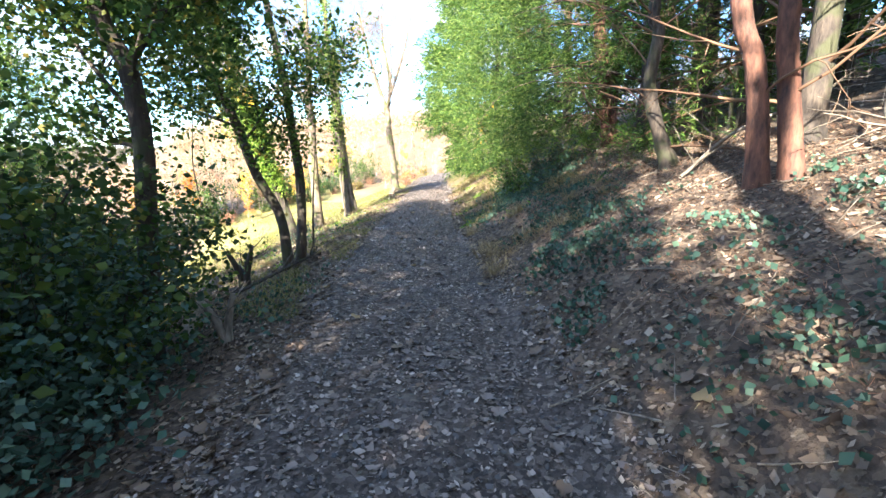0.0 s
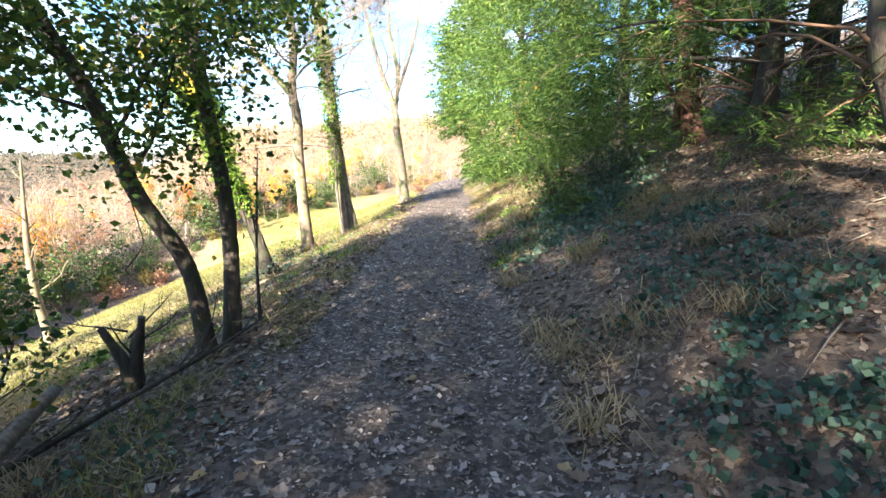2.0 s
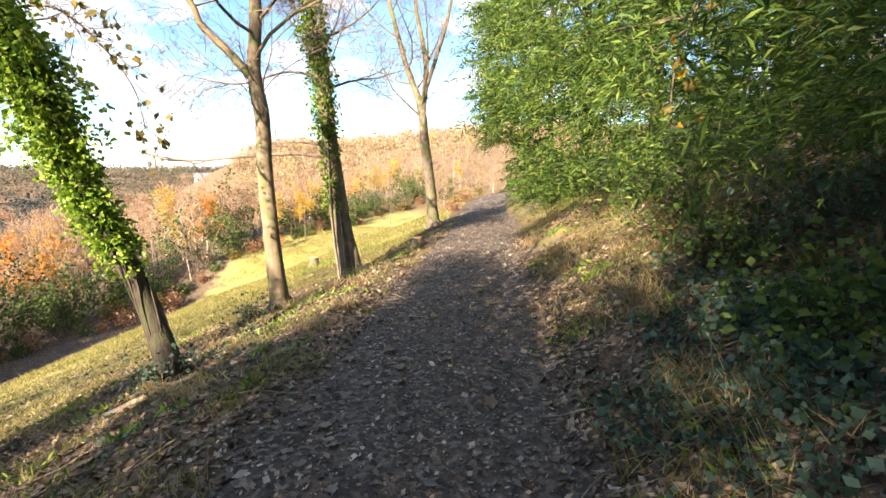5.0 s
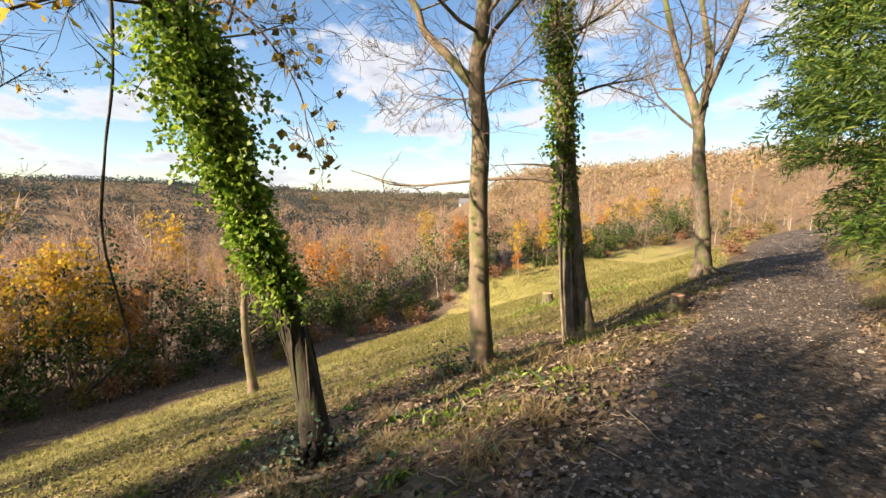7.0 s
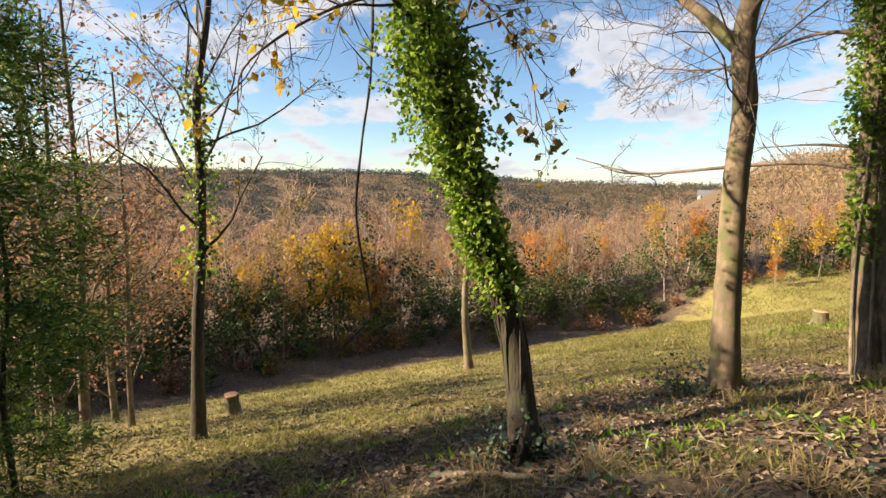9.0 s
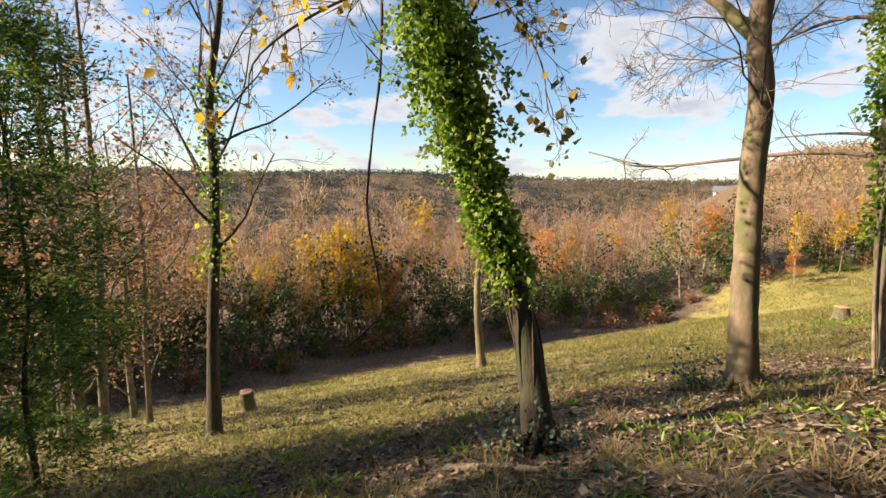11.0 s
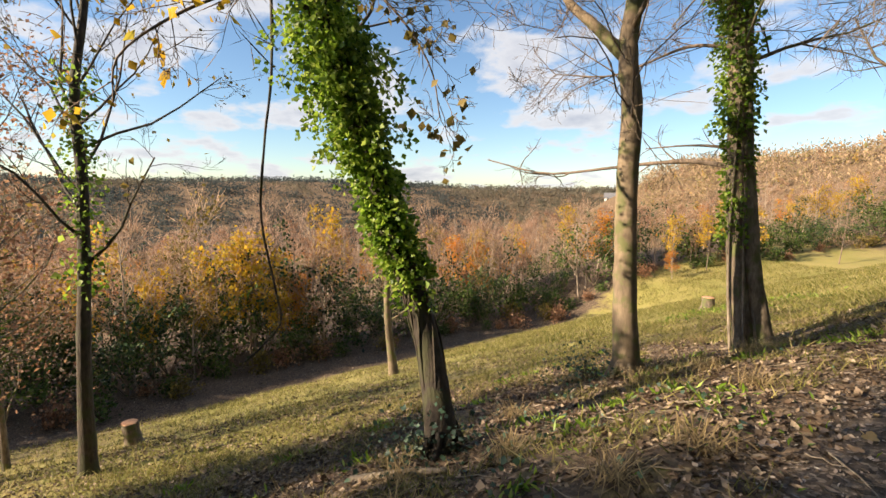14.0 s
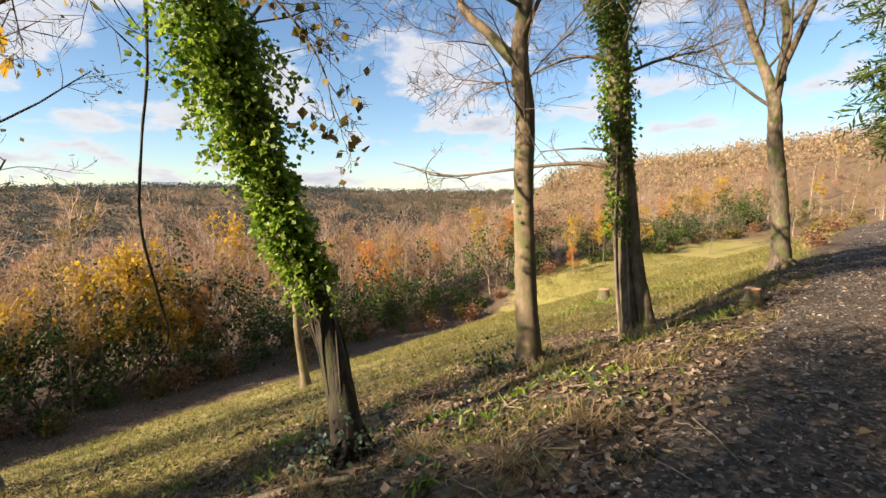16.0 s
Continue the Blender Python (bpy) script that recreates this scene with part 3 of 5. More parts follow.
# twin stems with ivy
tB, baseB, lineB, radB, rngB = big_tree("twin_stemmed_tree", "twin-stemmed tree with ivy climbing its ridged grey trunk",
         [(-3.44, 16.81, -0.8), (-3.65, 16.74, 0.78), (-3.75, 16.7, 2.46), (-3.86, 16.66, 3.84), (-3.96, 16.63, 4.85), (-4.1, 16.7, 7.5)],
         [0.14, 0.122, 0.115, 0.10, 0.09, 0.04], M_ASH, 12, 6, 2.4, 0.5, 0.97,
         extra=[([(-3.2, 16.9, -0.8), (-3.41, 16.82, 0.31), (-3.53, 16.78, 1.35), (-3.63, 16.75, 2.35), (-3.74, 16.74, 4.2), (-3.88, 16.85, 6.2)], [0.13, 0.105, 0.09, 0.075, 0.05, 0.012])])
g = Geo()
ivy_on(g, rngB, lineB - baseB, radB, 0.22, 0.42, 1100, 0.055, (1.0, 1.4))
ivy_on(g, rngB, lineB - baseB, radB, 0.40, 0.95, 4600, 0.058, (1.0, 1.75))
part("ivy", g, M_IVY, tB, "green climbing ivy leaves")
for k in range(6):
    # old woody ivy stems wound up the foot of the trunk
    a = rngB.random() * 6.28
    wind = [lineB[int(1 + q * 16)] - baseB + np.array([math.cos(a + q * 1.5), math.sin(a + q * 1.5), 0]) * np.interp(q, [0, 1], [0.19, 0.125]) for q in (0, 0.25, 0.5, 0.75, 1)]
    g = Geo()
    tube(g, smooth_line(wind, 16), np.linspace(0.022, 0.012, 16), 6)
    part("ivy_stem", g, M_DEADWOOD, tB, "thick pale woody ivy stem")


def drawn_limb(parent, base, pts, r0, material, seed, twigs=10, length=0.7, levels=2):
    """A long limb along a few points, with twigs off it."""
    rng = np.random.default_rng(seed)
    line = smooth_line(pts, 22) - base
    g = Geo()
    tube(g, line, np.linspace(r0, r0 * 0.25, 22), 6, 0.05, rng)
    tips = []
    for k in range(twigs):
        i = rng.integers(5, 22)
        grow(g, rng, line[i], unit(line[i] - line[i - 3]) + 0.7 * rng.standard_normal(3), length * (0.6 + 0.6 * rng.random()), r0 * 0.3, levels, 4, 0.02, 0.25, tips, 0.55)
    return part("limb", g, material, parent), line, tips, rng


drawn_limb(tB, baseB, [(-3.62, 16.72, 1.70), (-3.82, 16.65, 1.84), (-4.28, 16.49, 1.92), (-4.81, 16.3, 1.90), (-5.42, 16.08, 1.84), (-6.37, 15.74, 1.78), (-7.45, 15.36, 2.05)], 0.045, M_TWIG, 651, 9, 0.8)
drawn_limb(tB, baseB, [(-3.70, 16.70, 2.05), (-3.95, 16.62, 2.12), (-4.3, 16.48, 2.15), (-4.84, 16.29, 2.13)], 0.03, M_TWIG, 652, 4, 0.5)
drawn_limb(tB, baseB, [(-3.7, 16.7, 3.4), (-4.3, 16.3, 3.5), (-5.1, 15.8, 3.2), (-5.9, 15.4, 3.3)], 0.03, M_TWIG, 653, 12, 0.9, 3)
# the forked one further on
C0 = (-2.31, 22.14, -0.2)
big_tree("forked_tree", "bare tree forking low into slender mossy stems beside the path",
         [C0, (-2.42, 22.12, 1.26), (-2.59, 22.1, 2.63), (-2.67, 22.08, 3.55), (-3.14, 22.01, 4.94), (-3.6, 21.94, 6.68), (-4.0, 21.9, 8.6)],
         [0.20, 0.165, 0.15, 0.125, 0.08, 0.06, 0.03], M_ASH, 13, 11, 2.6, 0.45, 0.98, kids=6, lean=(-0.3, -0.2),
         extra=[([(-2.64, 22.09, 3.35), (-2.51, 22.11, 4.78), (-2.65, 22.09, 5.73), (-2.81, 22.06, 6.67), (-2.8, 22.0, 8.5)], [0.10, 0.085, 0.07, 0.055, 0.02]),
                ([(-2.54, 22.1, 4.1), (-1.99, 22.19, 5.73), (-1.75, 22.23, 6.66), (-1.5, 22.3, 8.0)], [0.07, 0.06, 0.045, 0.02])])
# the leaning ivy-clad one
tI, baseI, lineI, radI, rngI = big_tree("ivy_clad_tree", "leaning tree thickly clad in bright green ivy at the path's edge",
         [(-3.80, 11.78, -0.8), (-4.0, 11.79, -0.1), (-4.17, 11.71, 0.5), (-4.35, 11.54, 1.14), (-4.47, 11.40, 1.8), (-4.61, 11.25, 2.4), (-4.74, 11.12, 3.04), (-5.0, 10.9, 5.0), (-5.0, 10.9, 7.0)],
         [0.14, 0.115, 0.108, 0.103, 0.10, 0.095, 0.09, 0.07, 0.03], M_DARK, 14, 5, 1.9, 0.6, 0.98)
g = Geo()
li = lineI - baseI
ivy_on(g, rngI, li, radI, 0.24, 0.31, 200, 0.05, (1.0, 1.4))
ivy_on(g, rngI, li, radI, 0.30, 0.42, 900, 0.046, (1.0, 1.5))
ivy_on(g, rngI, li, radI, 0.38, 0.60, 2600, 0.047, (1.0, 1.5))
ivy_on(g, rngI, li, radI, 0.58, 0.95, 6500, 0.048, (1.0, 1.8))
for k in range(170):
    # bushy shoots that stand out from the stem and droop
    q = 0.29 + 0.66 * rngI.random()
    i = int(q * (len(li) - 1))
    a = rngI.random() * 6.283
    out = np.array([math.cos(a), math.sin(a), 0.25])
    L = rngI.uniform(0.10, 0.26) * np.interp(q, [0.28, 0.4, 0.5, 0.6, 0.7], [0.5, 0.6, 1.0, 1.8, 2.3])
    w = np.linspace(0, 1, 6)[:, None]
    shoot = li[i] + out * (radI[i] + L * w) + np.array([0, 0, -0.9]) * L * w * w
    tube(g, shoot, np.linspace(0.006, 0.003, 6), 3)
    m = 46
    j = rngI.integers(1, 6, m)
    leaves(g, rngI, shoot[j] + 0.042 * rngI.standard_normal((m, 3)), out * 0.5 + [0, 0, -0.5] + 0.7 * rngI.standard_normal((m, 3)), np.full(m, 0.047), 0.85, 0.14, 0.3)
part("ivy", g, M_IVY, tI, "thick bright green climbing ivy leaves")
g = Geo()
for k in range(9):
    a = rngI.random() * 6.28
    p0 = li[2] + np.array([math.cos(a), math.sin(a), 0]) * 0.13
    pts = [p0 - [0, 0, 0.1]] + [li[int(2 + q * 14)] + np.array([math.cos(a + q * 2), math.sin(a + q * 2), 0]) * (0.108 + 0.02 * rngI.random()) for q in (0.25, 0.5, 0.75, 1)]
    tube(g, smooth_line(pts, 14), np.linspace(0.013, 0.007, 14), 5)
part("ivy_stem", g, M_DARK, tI, "thick woody ivy stems")


vg = Geo()
v_line = smooth_line([(-4.75, 11.12, 4.0), (-5.3, 11.02, 4.3), (-5.68, 10.98, 3.7), (-5.73, 10.97, 3.0), (-5.74, 10.95, 2.53), (-5.77, 10.87, 1.88), (-5.79, 10.82, 1.14), (-5.75, 10.93, 0.38), (-5.73, 10.97, 0.0), (-5.80, 10.80, -0.25), (-5.86, 10.62, -0.42)], 44)
tube(vg, v_line - baseI, np.linspace(0.017, 0.011, 44), 6, 0.12, rngI)
part("hanging_vine", vg, M_DARK, tI, "long dark woody hanging vine")
# slim dark trunks near the start
def leafy(parent, base, rng, tips, n, size, material, spread=0.25, name="crown"):
    g = Geo()
    t = np.array([p for p, d in tips])
    i = rng.integers(0, len(t), n)
    at = t[i] + spread * rng.standard_normal((n, 3)) * [1, 1, 0.7]
    leaves(g, rng, at, rng.standard_normal((n, 3)) * [1, 1, 0.5] + [0, 0, -0.35], np.full(n, size), 0.75, 0.12, 0.3)
    return part(name, g, material, parent)


def slim_tree(name, label, pts, radii, material, seed, limbs, length, lo, hi, leaf_n=0, leaf_size=0.08, leaf_material=None, lean=(0, 0), spread=0.22, levels=2, kids=4, rise=0.35, up=0.05):
    rng = np.random.default_rng(seed)
    base = np.array(pts[0], float)
    base[2] = float(height(base[0], base[1]))
    t = thing(name, *base, label, "tree")
    _, line, rad = trunk_part(t, base, [tuple(base)] + list(pts[1:]), radii, material, rng, 10)
    tips = []
    limbs_on(t, base, line, rad, rng, limbs, lo, hi, length, material, levels, kids, up, 0.9, lean, tips, 0.0, rise)
    if leaf_n:
        leafy(t, base, rng, tips, leaf_n, leaf_size, leaf_material, spread)
    return t, base, line, rad, rng


def leafy_limb(pts, r0, seed, n, size, material):
    """A thin drooping limb of the ivy-clad tree with its last leaves."""
    _, line, tips, rng = drawn_limb(tI, baseI, pts, r0, M_TWIG, seed, 12, 0.5)
    g = Geo()
    t = np.array([p for p, d in tips])
    at = t[rng.integers(0, len(t), n)] + 0.05 * rng.standard_normal((n, 3))
    leaves(g, rng, at, rng.standard_normal((n, 3)) * [0.6, 0.6, 0.3] + [0, 0, -0.8], np.full(n, size), 0.8, 0.1, 0.25)
    tagged(part("leaves", g, material, tI, "last hanging autumn leaves"), kind="stuff")


leafy_limb([(-4.62, 11.2, 3.0), (-4.40, 10.8, 2.95), (-4.36, 10.38, 2.80), (-4.44, 9.99, 2.58), (-4.51, 9.65, 2.27), (-4.5, 9.6, 1.95)], 0.018, 661, 90, 0.075, M_YELLOW)
leafy_limb([(-4.62, 11.2, 3.0), (-4.2, 11.25, 3.0), (-3.95, 11.45, 2.72), (-3.80, 11.62, 2.35), (-3.78, 11.69, 2.0)], 0.015, 662, 110, 0.075, M_OLIVE)
leafy_limb([(-4.7, 11.1, 3.4), (-4.6, 10.2, 3.2), (-4.63, 9.5, 2.85), (-4.66, 9.2, 2.62)], 0.015, 663, 40, 0.08, M_YELLOW)
slim_tree("leaning_tree", "slim dark leaning tree with dense green leaves above the path's edge",
          [(-2.36, 6.9, -0.35), (-2.44, 6.84, 0.52), (-2.70, 6.68, 1.16), (-2.90, 6.59, 1.88), (-3.14, 6.46, 2.48), (-3.5, 6.3, 3.4), (-3.8, 6.1, 5.2)],
          [0.08, 0.07, 0.066, 0.062, 0.058, 0.045, 0.02], M_DARK, 21, 9, 1.5, 0.35, 0.97, 17000, 0.052, M_HAZEL_LIT, (-0.5, 0.1), spread=0.3)
slim_tree("slim_tree", "slim dark gently bent tree with patches of leaves",
          [(-2.26, 7.16, -0.3), (-2.22, 7.17, 0.45), (-2.22, 7.17, 1.04), (-2.28, 7.13, 1.7), (-2.36, 7.09, 2.5), (-2.5, 7.0, 3.4), (-2.8, 6.9, 5.5)],
          [0.08, 0.072, 0.068, 0.062, 0.056, 0.045, 0.02], M_DARK, 22, 6, 1.2, 0.5, 0.97, 4200, 0.052, M_HAZEL_LIT)
slim_tree("slim_tree", "dark slender tree rising out of a thicket of leaves",
          [(-2.59, 3.87, -0.2), (-2.53, 3.91, 0.78), (-2.5, 3.93, 1.44), (-2.54, 3.9, 2.05), (-2.68, 3.81, 2.52), (-3.0, 3.6, 4.5)],
          [0.09, 0.085, 0.08, 0.075, 0.065, 0.03], M_DARK, 23, 8, 1.3, 0.35, 0.97, 16000, 0.052, M_HAZEL_LIT, (-0.4, 0.2), spread=0.32)
tS, baseS, lineS, radS, rngS = slim_tree("sapling", "slender sapling with a few yellowing leaves and reddish foot",
          [(-8.81, 9.04, -2.74), (-8.81, 9.09, -1.03), (-8.82, 9.18, 0.33), (-8.82, 9.23, 1.63), (-8.82, 9.22, 2.71), (-8.83, 9.42, 4.1), (-8.8, 9.5, 6.0)],
          [0.115, 0.09, 0.08, 0.07, 0.06, 0.045, 0.02], M_DARK, 24, 17, 2.6, 0.36, 0.97, 420, 0.07, M_OLIVE, spread=0.12, levels=3, kids=4, rise=0.75, up=0.1)
g = Geo()
ivy_on(g, rngS, lineS - baseS, radS, 0.30, 0.72, 750, 0.065, (1.0, 1.8))
part("ivy", g, M_IVY, tS, "patches of bright green ivy leaves")
for k, (bx, by, r, sd, lx) in enumerate(((-10.99, 7.07, 0.10, 31, 0.2), (-11.7, 6.55, 0.10, 32, -0.5), (-11.9, 6.35, 0.08, 36, 0.6), (-12.5, 6.1, 0.12, 37, -0.2), (-14.14, 5.49, 0.11, 33, 0.3), (-13.4, 7.4, 0.07, 38, 0.1), (-16.0, 6.6, 0.10, 39, -0.3))):
    z0 = float(height(bx, by))
    slim_tree("coppice_tree", "slender brown tree with russet leaves at the meadow edge",
              [(bx, by, z0), (bx + lx * 0.15, by + lx * 0.2, z0 + 2.0), (bx + lx * 0.3, by + lx * 0.3 + 0.1, z0 + 4.2), (bx + lx, by + lx * 0.8, z0 + 8.2)], [r, r * 0.75, r * 0.55, 0.02],
              M_ASH, sd, 15, 2.4, 0.16, 0.97, 1300, 0.075, M_RUSSET, spread=0.26, rise=0.7, up=0.12)
slim_tree("slim_tree", "thin pale tree standing alone in the lower meadow",
          [(-12.91, 16.4, -4.24), (-13.0, 16.24, -2.51), (-13.01, 16.23, -1.08), (-12.93, 16.37, 1.5)], [0.15, 0.11, 0.09, 0.03], M_BEECH, 34, 7, 1.3, 0.35, 0.97)
slim_tree("sapling", "thin dark sapling at the path's edge", [(-2.18, 7.6, -0.2), (-2.17, 7.6, 0.37), (-2.14, 7.62, 0.93), (-2.1, 7.64, 1.5)], [0.018, 0.016, 0.012, 0.005], M_DARK, 35, 4, 0.4, 0.4, 0.95, 40, 0.06, M_OLIVE)


# the pines and twisted stems on the bank
def bank_tree(name, label, pts, radii, material, seed, limbs=6, dead=True):
    rng = np.random.default_rng(seed)
    base = np.array(pts[0], float)
    base[2] = float(height(base[0], base[1]))
    t = thing(name, *base, label, "tree")
    _, line, rad = trunk_part(t, base, [tuple(base)] + list(pts[1:]), radii, material, rng, 12)
    limbs_on(t, base, line, rad * 0.6, rng, limbs, 0.12, 0.95, 1.6, M_DEADTWIG if dead else material, 2, 4, -0.03, 1.0)
    return t


bank_tree("pine_tree", "pine with flaking red-brown bark and dead lower twigs on the bank",
          [(2.75, 4.15, 1.17), (2.70, 4.19, 1.78), (2.63, 4.23, 2.25), (2.51, 4.31, 2.72), (2.3, 4.4, 4.5), (2.2, 4.5, 9.0)], [0.095, 0.085, 0.08, 0.08, 0.075, 0.05], M_PINE, 41, 4)
bank_tree("pine_tree", "straight pine with flaking red-brown bark on the bank",
          [(2.95, 4.02, 1.32), (2.86, 4.08, 2.0), (2.80, 4.12, 2.67), (2.8, 4.2, 5.0), (2.9, 4.3, 9.0)], [0.09, 0.083, 0.08, 0.075, 0.05], M_PINE, 42, 4)
bank_tree("pine_tree", "red-barked pine in the shade behind the yews",
          [(3.85, 11.1, 1.66), (3.66, 11.16, 3.08), (3.44, 11.24, 4.9), (3.4, 11.3, 9.0)], [0.17, 0.15, 0.14, 0.07], M_PINE, 43, 6)
bank_tree("twisted_tree", "old twisted mossy stem with dead branches on the bank",
          [(2.93, 6.16, 1.33), (2.77, 6.23, 1.76), (2.63, 6.29, 2.33), (2.68, 6.27, 2.94), (2.61, 6.3, 3.34), (2.8, 6.4, 5.5)], [0.11, 0.085, 0.08, 0.075, 0.07, 0.03], M_DARK, 44, 8)
for k in range(16):
    rk = np.random.default_rng(700 + k)
    bx, by = 3.6 + 6.5 * rk.random() ** 1.2, -2 + 17 * (k + rk.random()) / 16
    bz = float(height(bx, by))
    ln = rk.standard_normal(2) * 0.25
    bank_tree("pine_tree", "shaded conifer with dead lower branches on the wooded bank",
              [(bx, by, bz), (bx + ln[0] * 0.3, by, bz + 2), (bx + ln[0], by + ln[1], bz + 8)], [0.13, 0.11, 0.06], M_PINE if k % 2 else M_DARK, 60 + k, 7)


# yews that overhang the path
def yew(x, y, rx, ry, z0, z1, n, seed, label, spray=0.42, pairs=5, narrow=0.2, leaf=0.55):
    rng = np.random.default_rng(seed)
    base = on_ground(x, y)
    t = thing("yew_tree", *base, label, "tree")
    g = Geo()
    lean = [(0, 0, -0.2), (0.1, 0, 1.2), (0.0, 0.1, z1 * 0.5), (0, 0, z1 * 0.9)]
    tube(g, smooth_line(lean, 14), np.linspace(0.065 * rx, 0.02 * rx, 14), 10, 0.06, rng)
    part("trunk", g, M_DARK, t)
    # boughs
    for k in range(24):
        q = rng.random()
        h = z0 + (z1 - z0) * q
        a = rng.random() * 6.283
        rr = math.sqrt(max(0.05, 1 - ((q - 0.32) / 0.72) ** 2))
        e = np.array([math.cos(a) * rx * rr, math.sin(a) * ry * rr, h])
        pts = smooth_line([(0, 0, h * 0.75 + 0.3), e * [0.5, 0.5, 1] + [0, 0, 0.25], e], 6)
        g = Geo()
        tube(g, pts, np.linspace(0.014 * rx, 0.004, 6), 4)
        part("bough", g, M_DARK, t)
    # the crown: boughs of drooping sprays
    m = n // 32
    q = rng.random(m)
    a = rng.random(m) * 6.283
    rr = np.sqrt(np.maximum(0.04, 1 - ((q - 0.32) / 0.72) ** 2)) * (0.72 + 0.38 * rng.random(m))
    cen = np.stack([np.cos(a) * rx * rr, np.sin(a) * ry * rr, z0 + (z1 - z0) * q], -1)
    out = unit(cen * [1, 1, 0.15])
    i = np.repeat(np.arange(m), 32)
    along = out[i] + 0.55 * rng.standard_normal((len(i), 3)) + [0, 0, -0.15]
    off = rng.standard_normal((len(i), 3)) * np.array([0.33, 0.33, 0.14]) * min(1.0, 0.3 + 0.3 * rx) + out[i] * (rng.random((len(i), 1)) - 0.3) * 0.7
    off[:, 2] -= 0.25 * np.abs((off[:, :2] ** 2).sum(1))
    at = cen[i] + off
    side = at[:, 0] + base[0] - path_x(at[:, 1] + base[1])
    clear = (side > 0.9) | (at[:, 2] + base[2] > 2.6) | (side < -2)
    # the skirt is lifted beside the path
    clear &= (side > 2.4) | (at[:, 2] + base[2] > height(at[:, 0] + base[0], at[:, 1] + base[1]) + 0.6) | (base[1] > 12) | (side < -2)
    g = Geo()
    sprays(g, rng, at[clear], along[clear], np.full(int(clear.sum()), spray), pairs, narrow, 0.35, leaf)
    part("crown", g, M_YEW, t)
    return t


Y_LABEL = "dense dark green yew with drooping feathery sprays overhanging the path"
B_LABEL = "dark yew standing behind others on the wooded bank"
near_yew = yew(3.8, 9.4, 2.7, 2.2, 0.1, 7.0, 12500, 71, Y_LABEL, 0.34, 8, 0.17, 0.27)
yew(3.3, 13.4, 2.7, 2.4, 0.0, 8.0, 9600, 72, Y_LABEL, 0.38, 7, 0.17, 0.30)
yew(2.9, 17.4, 2.8, 2.6, -0.2, 9.0, 7000, 73, Y_LABEL, 0.40, 5, 0.2, 0.42)
yew(2.4, 22.5, 2.9, 3.0, 0.0, 9.5, 5200, 74, Y_LABEL, 0.42)
yew(1.9, 28.5, 2.7, 3.2, 0.2, 10.0, 3600, 75, Y_LABEL, 0.5)
small_yew = yew(4.5, 7.3, 1.6, 1.3, 1.1, 5.5, 2800, 80, B_LABEL, 0.36, 8, 0.15, 0.36)
yew(-7.0, 7.35, 0.55, 0.55, 0.2, 5.0, 3600, 68, "small dark evergreen below the path's edge", 0.30, 5, 0.22, 0.36)
yew(6.3, 4.8, 1.5, 2.2, 0.3, 6.5, 2200, 81, B_LABEL, 0.45, 4, 0.3)
yew(6.2, 0.9, 1.6, 2.0, 0.3, 6.5, 1800, 82, B_LABEL, 0.45, 4, 0.3)
yew(6.4, 12.0, 3.0, 3.0, 0.8, 9.0, 1600, 76, B_LABEL, 0.6, 4)
yew(6.0, 19.0, 3.2, 3.5, 0.8, 10.0, 1400, 77, B_LABEL, 0.65)
yew(9.0, 3.0, 3.2, 4.0, 1.2, 9.0, 1600, 78, B_LABEL, 0.6)
yew(9.5, 8.5, 3.0, 3.5, 1.0, 9.0, 1400, 79, B_LABEL, 0.65)


def dead_boughs(tree, count, reach, lo, hi, seed):
    """Bare brown boughs in the shade under a crown, with tangled twigs."""
    rng = np.random.default_rng(seed)
    for k in range(count):
        a = rng.uniform(2.2, 5.0)
        g = Geo()
        grow(g, rng, (0.1 * math.cos(a), 0.1 * math.sin(a), rng.uniform(lo, hi)), (math.cos(a), math.sin(a), rng.uniform(-0.1, 0.3)), reach * rng.uniform(0.7, 1.1), 0.02, 3, 4, -0.03, 0.3, None, 0.5, 0.8)
        part("dead_bough", g, M_DEADTWIG, tree, "bare brown dead bough")


dead_boughs(near_yew, 10, 2.2, 0.7, 2.6, 691)
dead_boughs(small_yew, 12, 1.8, 0.4, 2.6, 692)


def creeper():
    """A thin sycamore shoot that hangs out of the yew, with its last large leaves."""
    rng = np.random.default_rng(690)
    o = np.array(near_yew.location)
    g = Geo()
    line = smooth_line([(2.0, 9.9, 3.0), (1.3, 9.75, 2.75), (0.85, 9.62, 2.35), (0.70, 9.58, 2.0), (0.68, 9.57, 1.72)], 18) - o
    tube(g, line, np.linspace(0.010, 0.003, 18), 5)
    for k in range(7):
        grow(g, rng, line[6 + k], rng.standard_normal(3) * [1, 1, 0.5], 0.25, 0.004, 1, 2, -0.1)
    sh = part("creeper_stem", g, M_TWIG, near_yew, "thin hanging shoot")
    for k in range(12):
        p = line[17 - k % 11] + 0.09 * rng.standard_normal(3) * [1, 0.6, 0.6]
        g = lobed_leaf(930 + k, 5, 0.024 + 0.012 * rng.random())
        ob = part("leaf", g, M_OLIVE if k % 3 else M_YELLOW, near_yew, "large yellow-green lobed leaf")
        ob.matrix_basis = Matrix.Translation(p) @ pose(0, 0, 0, 70 + 30 * rng.random(), 25 * rng.standard_normal(), 360 * rng.random())


creeper()


